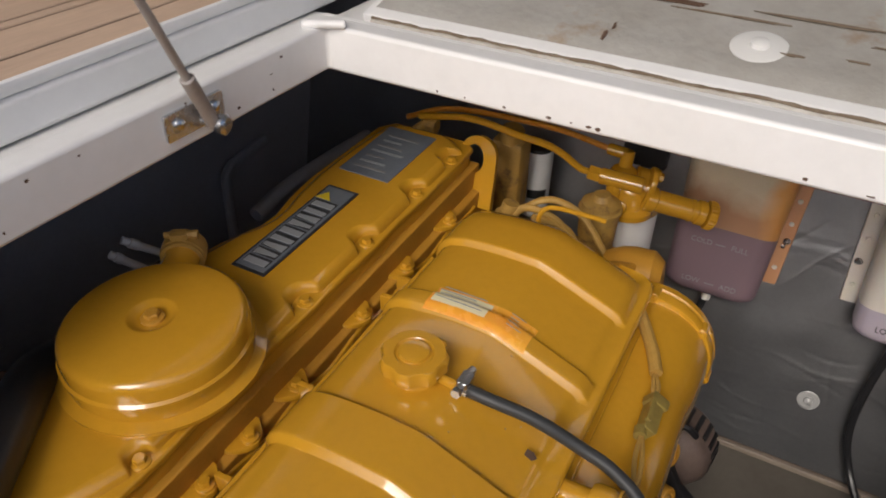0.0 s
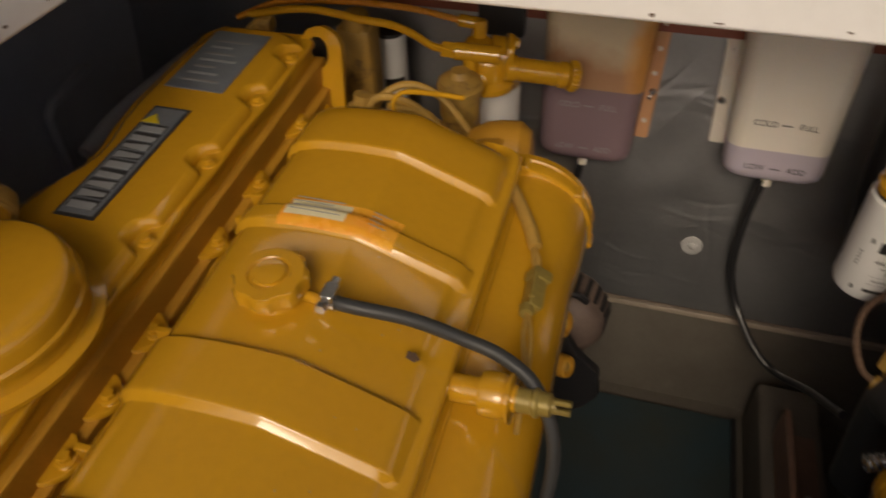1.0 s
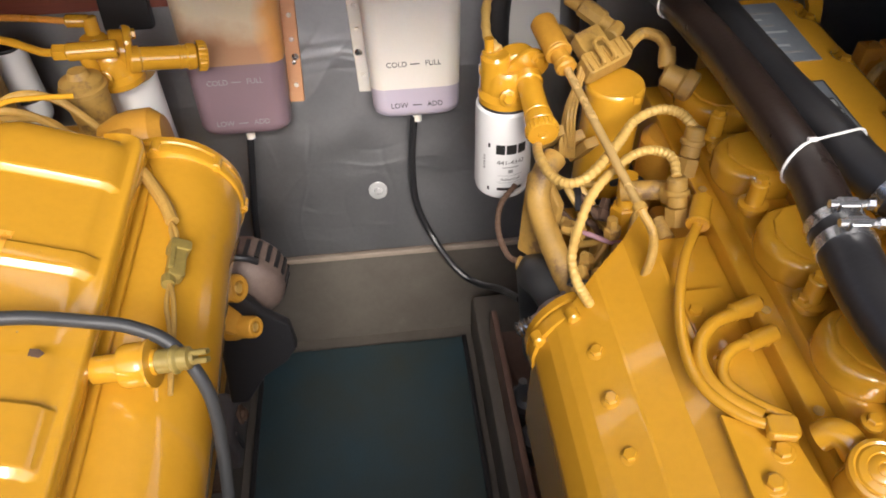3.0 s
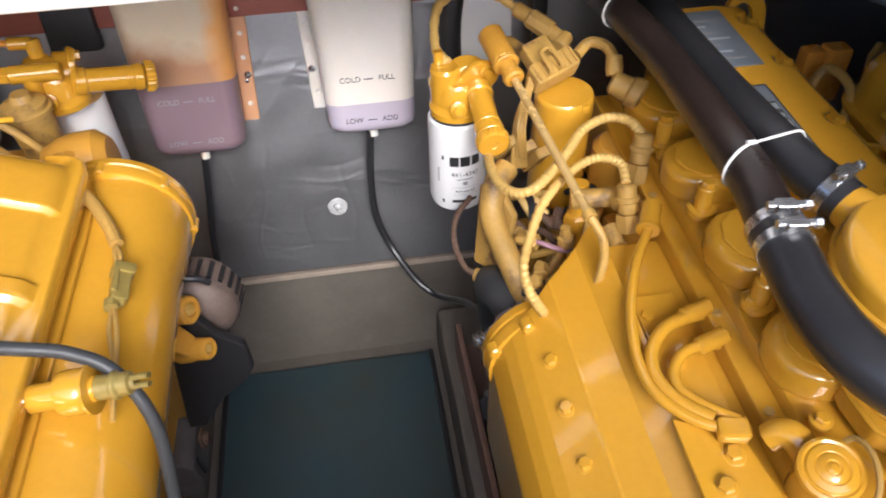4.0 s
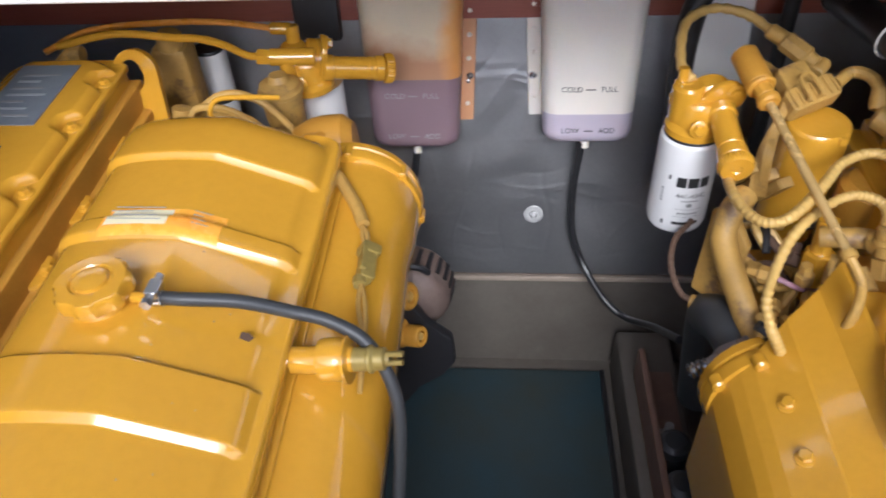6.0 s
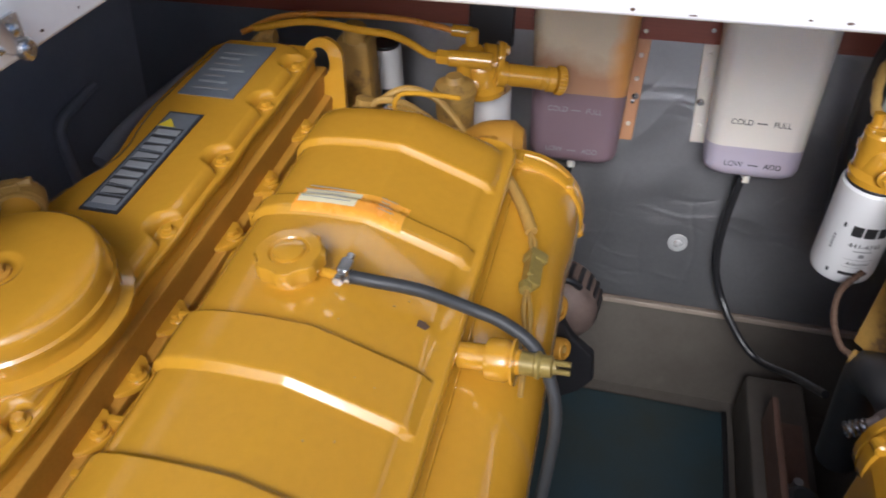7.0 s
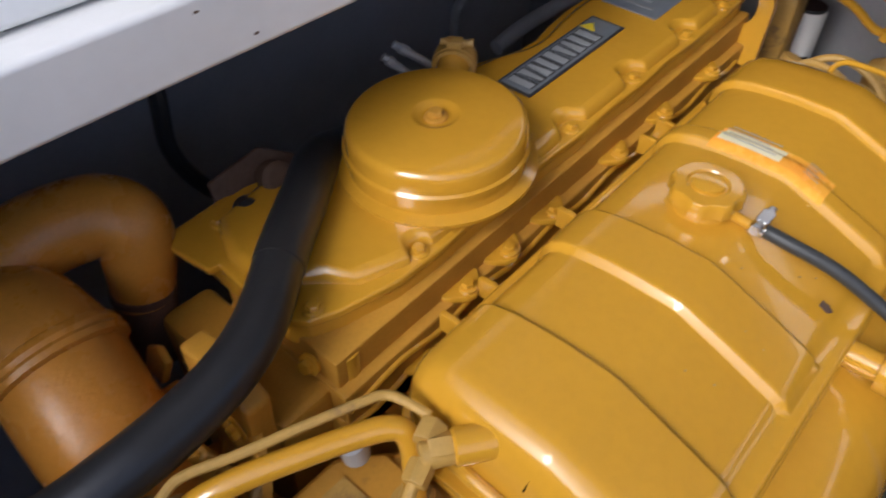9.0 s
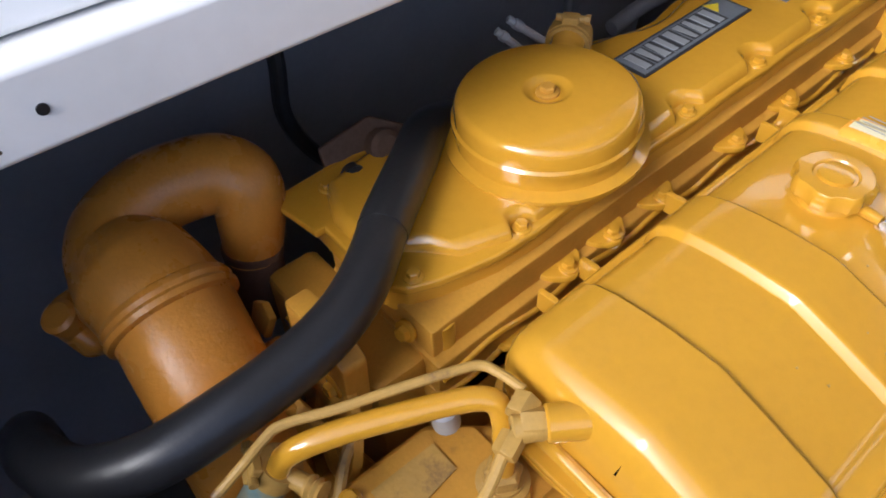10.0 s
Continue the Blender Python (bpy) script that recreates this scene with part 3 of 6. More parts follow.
# ---- coolant bottles on the bulkhead ----
def rust_film(m, low, high, tint, side_at):
    """A ragged brown tide mark on the plastic between two heights."""
    n, l = m.node_tree.nodes, m.node_tree.links
    p = n["Principled BSDF"]
    old = p.inputs["Base Color"].links[0].from_socket
    co, sep, ns = n.new("ShaderNodeTexCoord"), n.new("ShaderNodeSeparateXYZ"), n.new("ShaderNodeTexNoise")
    ns.inputs["Scale"].default_value, ns.inputs["Detail"].default_value = 16, 6
    l.new(co.outputs["Object"], sep.inputs[0])
    l.new(co.outputs["Object"], ns.inputs["Vector"])
    ragged = n.new("ShaderNodeMath")
    ragged.operation = "MULTIPLY_ADD"
    ragged.inputs[1].default_value = 0.09
    l.new(ns.outputs["Fac"], ragged.inputs[0])
    l.new(sep.outputs["Z"], ragged.inputs[2])
    fade = n.new("ShaderNodeMapRange")
    fade.inputs["From Min"].default_value, fade.inputs["From Max"].default_value = high + 0.045, low + 0.045
    fade.inputs["To Max"].default_value = 0.85
    l.new(ragged.outputs[0], fade.inputs["Value"])
    x = n.new("ShaderNodeMix")
    x.data_type = "RGBA"
    l.new(fade.outputs["Result"], x.inputs[0])
    l.new(old, x.inputs[6])
    x.inputs[7].default_value = (*tint, 1)
    # more orange towards one side, with a ragged edge
    side_x = n.new("ShaderNodeMath")
    side_x.operation = "MULTIPLY_ADD"
    side_x.inputs[1].default_value = 0.05
    l.new(ns.outputs["Fac"], side_x.inputs[0])
    l.new(sep.outputs["X"], side_x.inputs[2])
    rr = n.new("ShaderNodeMapRange")
    rr.inputs["From Min"].default_value, rr.inputs["From Max"].default_value, rr.inputs["To Max"].default_value = side_at, side_at + 0.03, 0.9
    l.new(side_x.outputs[0], rr.inputs["Value"])
    y = n.new("ShaderNodeMix")
    y.data_type = "RGBA"
    l.new(rr.outputs["Result"], y.inputs[0])
    l.new(x.outputs[2], y.inputs[6])
    y.inputs[7].default_value = (0.75, 0.36, 0.09, 1)
    l.new(y.outputs[2], p.inputs["Base Color"])


FILMED = bottle_material("rust_filmed_white_plastic", (0.72, 0.6, 0.42), 0.35, 0.3)
rust_film(FILMED, 0.9, 0.95, (0.4, 0.19, 0.09), -0.02)


def bottle(cx, z0, z1, w, group, level, liquid, label, rim, text_dim, hose):
    t = thing("coolant_bottle", bulk(cx, z0), label, "coolant bottle", group)
    depth = 0.085
    h = (z1 - z0) * math.hypot(1, BL)

    def shell(a, b, wa, wb, mat, nm, lab="", cap_bottom=False):
        bm = bmesh.new()
        rings = []
        steps = [(0.0, 0.0)]
        if cap_bottom:
            prof = [(a, 0.024), (a + 0.004, 0.012), (a + 0.012, 0.003), (a + 0.024, 0.0)]
        else:
            prof = [(a, 0.0)]
        prof.append((b, 0.0))
        for s, inset in prof:
            k = (s - a) / max(1e-6, b - a)
            ww = wa + (wb - wa) * k - 2 * inset
            ring = []
            for p, q in rounded(ww, depth - 2 * inset, 0.03, 6):
                ring.append(bm.verts.new(bulk(cx, z0, 0.012 + depth / 2 + q) + Vector((p, 0, 0)) + BUP * s))
            rings.append(ring)
        for r0, r1 in zip(rings, rings[1:]):
            for i in range(len(r0)):
                j = (i + 1) % len(r0)
                bm.faces.new((r0[i], r0[j], r1[j], r1[i]))
        bm.faces.new(rings[0])
        bm.faces.new(rings[-1])
        return part(nm, bm, mat, t, lab, 50)

    lv = level * h
    wl = w * 0.86 + w * 0.14 * level
    shell(0.0, lv, w * 0.86, wl, liquid, "lower_body", "purple-tinted lower part filled with coolant", True)
    shell(lv, h, wl, w, FILMED if rim == 1 else PLASTIC, "body")
    for side in (-1, 1):
        if side == rim or rim == 0:
            xx = cx + side * (w / 2 + 0.008)
            ins = [(w * 0.36, 0.035 * h / (z1 - z0)), (w * 0.42, h), (w / 2 + 0.026, h), (w * 0.45 + 0.024, 0.035 * h / (z1 - z0))]
            fl = part("mounting_flange", prism([(side * p, q) for p, q in ins], bulk(cx, z0, 0.012), (1, 0, 0), BUP, 0.008, 0.003), ORANGE_PLASTIC if rim == 1 else PLASTIC, t)
            k = z0 + 0.07
            while k < z1 - 0.02:
                part("rivet", lathe([(0.005, 0), (0.004, 0.003), (0, 0.004)], bulk(xx + (0.004 - 0.025 * (z1 - k) / (z1 - z0) * 0.5) * side, k, 0.02), BN, 10), STEEL if abs(k - 0.825) < 0.02 else PLASTIC, fl)
                k += 0.045
            part("screw", lathe([(0.007, 0), (0.007, 0.002), (0.004, 0.005), (0, 0.005)], bulk(xx, 0.826, 0.02), BN, 16), STEEL, fl)
    ink = GREYINK if text_dim else INK
    fz = lambda s: bulk(cx, z0, 0.0125 + depth) + BUP * s
    for s, a, b in ((0.112, "COLD", "FULL"), (0.03, "LOW", "ADD")):
        for k, wd in ((-1, a), (1, b)):
            words("lettering", wd, 0.0145, axes(fz(s) + Vector((k * 0.035, 0, 0)), (1, 0, 0), BUP), ink, t, "black printed level mark")
        part("dash", prism([(-0.009, -0.001), (0.009, -0.001), (0.009, 0.001), (-0.009, 0.001)], fz(s), (1, 0, 0), BUP, 0.0004, 0), ink, t)
    part("outlet", rod(bulk(cx, z0, 0.055) - BUP * 0.02, bulk(cx, z0, 0.055) + BUP * 0.004, 0.009, 14), PLASTIC, t)
    return t


bottle(0.241, 0.71, 1.02, 0.198, "coolant bottles", 0.2, COOLANT_PALE, "translucent white plastic coolant bottle with level marks on the bulkhead", -1, False, None)
bottle(-0.098, 0.7, 1.02, 0.2, "coolant bottles", 0.44, COOLANT, "rust-stained translucent coolant bottle half full of purple coolant", 1, True, None)
solid("coolant_hose", tube([bulk(0.235, 0.7, 0.055), bulk(0.225, 0.6, 0.05), bulk(0.228, 0.5, 0.045), bulk(0.255, 0.42, 0.05), bulk(0.3, 0.36, 0.1), (0.345, 1.06, 0.36), (0.385, 0.98, 0.42), (0.4, 0.86, 0.52)], 0.0075, 10), RUBBER,
      "thin black rubber hose drooping from the coolant bottle", "hose", group="coolant hoses")
solid("coolant_hose", tube([bulk(-0.1, 0.685, 0.055), bulk(-0.112, 0.6, 0.045), bulk(-0.125, 0.5, 0.045), bulk(-0.13, 0.4, 0.06), bulk(-0.13, 0.3, 0.12)], 0.0075, 10), RUBBER,
      "thin black rubber hose hanging from the coolant bottle", "hose", group="coolant hoses")
solid("washer_fastener", lathe([(0.021, 0), (0.021, 0.002), (0.018, 0.004), (0.009, 0.004), (0.008, 0.008), (0.004, 0.01), (0, 0.01)], bulk(0.146, 0.517, 0.008), BN, 28), CLEAR_NYLON,
      "round clear nylon fastener pinning the insulation", "fastener")


# ---- engines ----
def sl(y):
    """How far the engine's top has risen towards the bulkhead."""
    return 0.044 * (y - 0.47)


def shear(bm):
    for v in bm.verts:
        v.co.z += sl(v.co.y)
    return bm


def valve_cover(e):
    ys = [0.118, 0.244, 0.385, 0.524, 0.67, 0.814, 0.93]
    outline = []
    for y in ys:
        x = -0.528 if y > 0.13 else -0.56
        if y > 0.13:
            s = 0.55 if y < 0.3 else 0.85
            outline += [(-0.529, y - 0.036 * s), (-0.529 - 0.004 * s, y - 0.028 * s), (-0.529 - 0.018 * s, y - 0.02 * s), (-0.529 - 0.024 * s, y - 0.008 * s), (-0.529 - 0.024 * s, y + 0.008 * s), (-0.529 - 0.018 * s, y + 0.02 * s), (-0.529 - 0.004 * s, y + 0.028 * s), (-0.529, y + 0.036 * s)]
    outline = [(-0.575, 0.15), (-0.548, 0.17)] + outline + [(-0.55, 0.98), (-0.575, 0.99), (-0.67, 0.99), (-0.688, 0.965), (-0.698, 0.925), (-0.703, 0.84), (-0.703, 0.766), (-0.697, 0.712), (-0.687, 0.668), (-0.687, 0.64), (-0.694, 0.612), (-0.708, 0.582), (-0.72, 0.53), (-0.724, 0.46), (-0.726, 0.26), (-0.748, 0.19), (-0.735, 0.125), (-0.68, 0.1), (-0.61, 0.1), (-0.595, 0.13)]
    c = Vector((-0.64, 0.5))

    def ring(bm, inset, z):
        out = []
        for x, y in outline:
            p = Vector((x, y))
            d = Vector((c.x - x, 0)).normalized() if 0.15 < y < 0.95 else (Vector((c.x, 0.2 if y < 0.5 else 0.9)) - p).normalized()
            q = p + d * inset
            out.append(bm.verts.new((q.x, q.y, z)))
        return out

    bm = bmesh.new()
    rs = [ring(bm, -0.003, 0.955), ring(bm, 0.0, 0.9605), ring(bm, 0.002, 0.99), ring(bm, 0.0045, 0.997), ring(bm, 0.009, 1.002), ring(bm, 0.0145, 1.004), ring(bm, 0.017, 1.0042)]
    for a, b in zip(rs, rs[1:]):
        for i in range(len(a)):
            j = (i + 1) % len(a)
            bm.faces.new((a[i], a[j], b[j], b[i]))
    bm.faces.new(rs[0])
    bm.faces.new(rs[-1])
    bmesh.ops.recalc_face_normals(bm, faces=bm.faces)
    vc = part("valve_cover", shear(bm), YELLOW, e, "", 50)
    # bolting flange with a scallop at each bolt
    poly = [(-0.74, 0.094), (-0.6, 0.088), (-0.56, 0.092), (-0.542, 0.104), (-0.528, 0.135), (-0.512, 0.2), (-0.509, 0.26), (-0.512, 0.32), (-0.509, 0.385), (-0.512, 0.45), (-0.509, 0.524), (-0.512, 0.6), (-0.509, 0.67), (-0.512, 0.74), (-0.509, 0.814),
            (-0.511, 0.9), (-0.512, 0.99), (-0.54, 1.005), (-0.69, 1.005), (-0.712, 0.975), (-0.716, 0.77), (-0.709, 0.71), (-0.699, 0.665), (-0.701, 0.63), (-0.724, 0.57), (-0.738, 0.5), (-0.738, 0.3), (-0.765, 0.2), (-0.765, 0.13)]
    fl = part("flange", shear(prism([(x - 0.012 if x > -0.6 else x, y) for x, y in poly], (0, 0, 0.978), (1, 0, 0), (0, 1, 0), 0.012, 0.0035, 3)), YELLOW, vc)
    part("gasket_band", shear(prism([(x - 0.016 if x > -0.6 else x + 0.004, y + (0.004 if y < 0.5 else -0.003)) for x, y in poly], (0, 0, 0.944), (1, 0, 0), (0, 1, 0), 0.036, 0.003, 2)), YELLOW, vc)
    for y in ys:
        part("bolt", bolt((-0.536 if y > 0.13 else -0.562, y, 0.99 + sl(y)), (0, 0, 1), 0.0075, 0.009), YELLOW, vc)
    for y in (0.13, 0.17):
        part("bolt", bolt((-0.735, y, 0.99 + sl(y)), (0, 0, 1), 0.007, 0.008), YELLOW, vc)
    # name plate and data plate
    zp = lambda y: 1.0045 + sl(y)
    n = Vector((0, -0.044, 1)).normalized()
    up = Vector((0, 1, 0.044)).normalized()

    def plate(name, x0, x1, y0, y1, mat, lift, lab):
        return part(name, prism([(x0, 0), (x1, 0), (x1, y1 - y0), (x0, y1 - y0)], (0, y0, zp(y0) + lift), (1, 0, 0), up, 0.0015, 0.0004, 1), mat, vc, lab)

    plate("name_plate", -0.66, -0.604, 0.525, 0.752, PLATE_DARK, 0.0005, "black name plate with silver block lettering")
    plate("name_plate_face", -0.656, -0.608, 0.53, 0.747, PLATE, 0.0016, "grey face of the name plate")
    # worn block shapes stand in for the maker's mark
    shapes = ([(0, 0.05), (1, 0.05), (1, 0.8), (0, 0.8)], [(0, 0.1), (1, 0.35), (1, 0.75), (0, 0.9)], [(0.0, 0.2), (1, 0.05), (1, 0.85), (0, 0.65)], [(0, 0.05), (0.9, 0.05), (1, 0.15), (1, 0.6), (0, 0.7)])
    for k in range(9):
        y = 0.538 + k * 0.0192
        sh = [(-0.65 + 0.036 * p, 0.0155 * q) for p, q in shapes[k % 4]]
        part("letter_block", prism(sh, (0, y, zp(y) + 0.0031), (1, 0, 0), up, 0.0009, 0), SILVER_INK, vc)
        part("letter_shadow", prism([(-0.652, 0), (-0.612, 0), (-0.612, 0.0165), (-0.652, 0.0165)], (0, y + 0.001, zp(y) + 0.0031), (1, 0, 0), up, 0.0004, 0), PLATE_DARK, vc)
    part("badge_triangle", prism([(-0.657, 0), (-0.63, 0.0), (-0.645, 0.02)], (0, 0.712, zp(0.712) + 0.0032), (1, 0, 0), up, 0.0006, 0), YELLOW_INK, vc, "small yellow triangle print")
    plate("data_plate", -0.675, -0.582, 0.8, 0.96, PLATE, 0.0005, "grey data plate with worn small print")
    for k in range(7):
        y = 0.82 + k * 0.018
        part("print_line", prism([(-0.66, 0), (-0.6 - 0.012 * (k % 3), 0), (-0.6 - 0.012 * (k % 3), 0.005), (-0.66, 0.005)], (0, y, zp(y) + 0.0022), (1, 0, 0), up, 0.0003, 0), SILVER_INK if k % 2 else GREYINK, vc)
    return vc


def header_tank(e):
    """Pressed header tank: a domed section lofted along the engine with stepped panels."""
    prof = [(-0.438, 0.9), (-0.438, 0.955), (-0.437, 0.988), (-0.433, 1.006), (-0.425, 1.019), (-0.412, 1.028), (-0.39, 1.034), (-0.36, 1.0375), (-0.33, 1.039), (-0.285, 1.038), (-0.275, 1.036),
            (-0.23, 1.019), (-0.178, 0.998), (-0.168, 0.993), (-0.162, 0.985), (-0.159, 0.98), (-0.156, 0.9775), (-0.151, 0.979), (-0.1465, 0.977), (-0.1455, 0.97), (-0.147, 0.953), (-0.156, 0.948), (-0.158, 0.9)]
    P = [Vector((x, 0, z)) for x, z in prof]
    nor = []
    for i in range(len(P)):
        d = (P[min(i + 1, len(P) - 1)] - P[max(i - 1, 0)]).normalized()
        nor.append(Vector((-d.z, 0, d.x)))
    stations = [(0.1, 0.085), (0.1005, 0.066), (0.1025, 0.045), (0.106, 0.028), (0.112, 0.0155), (0.12, 0.007), (0.13, 0.0022), (0.142, 0.0)]
    for down, up in ((0.217, 0.318), (0.386, 0.55), (0.579, 0.692)):
        # the surface dips behind a pressed groove and steps up again
        stations += [(down - 0.005, 0.0), (down - 0.002, 0.0012), (down + 0.001, 0.0062), (down + 0.004, 0.0068), (up - 0.006, 0.0078), (up - 0.0035, 0.0074), (up + 0.0015, 0.0016), (up + 0.0035, 0.0004), (up + 0.007, 0.0)]
    stations += [(0.745, 0.0), (0.766, 0.002), (0.782, 0.008), (0.796, 0.02), (0.805, 0.036), (0.81, 0.055), (0.8115, 0.085)]
    bm = bmesh.new()
    rows = []
    for y, ins in stations:
        row = []
        for i, p in enumerate(P):
            lim = ins if ins < 0.0085 else 0.0085 + (ins - 0.0085) * 0.6
            if i in (0, len(P) - 1):
                q = p + Vector(((1 if i == 0 else -1) * lim, 0, 0))
            elif p.x > -0.16:
                q = p - Vector((max(0, lim - 0.012), 0, 0))
            else:
                q = p - nor[i] * ins
                q.x = p.x - max(-lim, min(lim, nor[i].x * ins))
            row.append(bm.verts.new((q.x, y, q.z)))
        rows.append(row)
    for a, b in zip(rows, rows[1:]):
        for i in range(len(P) - 1):
            bm.faces.new((a[i], a[i + 1], b[i + 1], b[i]))
    bm.faces.new(rows[0])
    bm.faces.new(rows[-1])
    tank = part("header_tank", shear(bm), YELLOW, e, "domed pressed steel header tank with stepped panels", 60)
    # seam flanges round the tank's foot
    for z, grow in ((0.932, 0.013), (0.908, 0.007)):
        part("seam_flange", shear(prism([(x - 0.296, y - 0.44) for x, y in [(p, q) for p, q in rounded(0.28 + 2 * grow, 0.71 + 2 * grow, 0.06, 6)]], (0, 0.896, z), (1, 0, 0), (0, 1, 0), 0.007, 0.002)), YELLOW, tank)
    part("lower_body", shear(prism([(x - 0.296, y - 0.44) for x, y in rounded(0.278, 0.706, 0.058, 6)], (0, 0.896, 0.7), (1, 0, 0), (0, 1, 0), 0.235, 0.004)), YELLOW, tank)
    rim = [(-0.443, 0.7, 0.972), (-0.443, 0.4, 0.972), (-0.443, 0.22, 0.972), (-0.44, 0.17, 0.972), (-0.43, 0.134, 0.972), (-0.41, 0.11, 0.971), (-0.38, 0.098, 0.969), (-0.3, 0.094, 0.966), (-0.2, 0.095, 0.962), (-0.155, 0.1, 0.96)]
    part("seam_bead", shear(tube(rim, 0.0068, 10, 5)), YELLOW, tank)
    # filler neck and cap
    c = Vector((-0.331, 0.456, 1.026))
    neck = part("filler_neck", lathe([(0.04, -0.002), (0.038, 0.003), (0.03, 0.005), (0.029, 0.014), (0.033, 0.0145), (0.033, 0.018), (0, 0.018)], c, (0, -0.03, 1), 36), YELLOW, tank)
    bm = lathe([(0.036, 0.016), (0.0365, 0.018), (0.0365, 0.03), (0.034, 0.034), (0.022, 0.0345), (0.02, 0.032), (0.017, 0.032), (0.0165, 0.036), (0.010, 0.037), (0, 0.037)], c, (0, -0.03, 1), 48)
    for v in bm.verts:
        d = (v.co - c)
        r = math.hypot(d.x, d.y)
        if r > 0.034:
            k = 1 + 0.05 * (1 if math.sin(math.atan2(d.y, d.x) * 8) > 0 else -0.6)
            v.co.x, v.co.y = c.x + d.x * k, c.y + d.y * k
    part("filler_cap", bm, YELLOW, tank, "lobed yellow radiator cap")
    part("overflow_nipple", rod((-0.298, 0.456, 1.036), (-0.276, 0.452, 1.038), 0.006, 12), YELLOW, tank)
    # warning label over the raised band
    u = Vector((1, 0, -0.02)).normalized()
    v = Vector((0, 1, 0.07)).normalized()
    for nm, x0, x1, y0, y1, mat, lift in (("warning_label", -0.374, -0.24, -0.052, -0.006, LABEL_ORANGE, 0), ("label_field", -0.37, -0.298, -0.04, -0.009, LABEL_CREAM, 0.0007)):
        bm = bmesh.new()
        rws = []
        for j in range(9):
            yy = 0.6 + y0 + (y1 - y0) * j / 8
            ins = 0.0
            for (ya, ia), (yb, ib) in zip(stations, stations[1:]):
                if ya <= yy <= yb:
                    ins = ia + (ib - ia) * (yy - ya) / (yb - ya)
            rw = []
            for i in range(13):
                xx = x0 + (x1 - x0) * i / 12
                zz = 1.0
                for a, b in zip(prof, prof[1:]):
                    if a[0] <= xx <= b[0]:
                        zz = a[1] + (b[1] - a[1]) * (xx - a[0]) / (b[0] - a[0])
                rw.append(bm.verts.new((xx, yy, zz - ins + sl(yy) + 0.0012 + lift)))
            rws.append(rw)
        for a, b in zip(rws, rws[1:]):
            for i in range(12):
                bm.faces.new((a[i], a[i + 1], b[i + 1], b[i]))
        lb = part(nm, bm, mat, tank, "glossy orange and cream warning sticker" if nm == "warning_label" else "", 70)
    for k in range(4):
        y = 0.567 + 0.0062 * k
        part("print_line", prism([(-0.366 + 0.004 * (k % 2), 0), (-0.305 - 0.006 * (k % 3), 0), (-0.305 - 0.006 * (k % 3), 0.0013), (-0.366 + 0.004 * (k % 2), 0.0013)], (0, y, 1.0412 + sl(y)), (1, 0, 0), (0, 1, 0.044), 0.0003, 0), GREYINK, tank)
        part("print_line", prism([(0, 0), (0.02 - 0.004 * (k % 3), 0), (0.02 - 0.004 * (k % 3), 0.001), (0, 0.001)], (-0.272, y, 1.037 + sl(y)), Vector((1, 0, -0.38)), (0, 1, 0.044), 0.0003, 0), GREYINK, tank)
    return tank


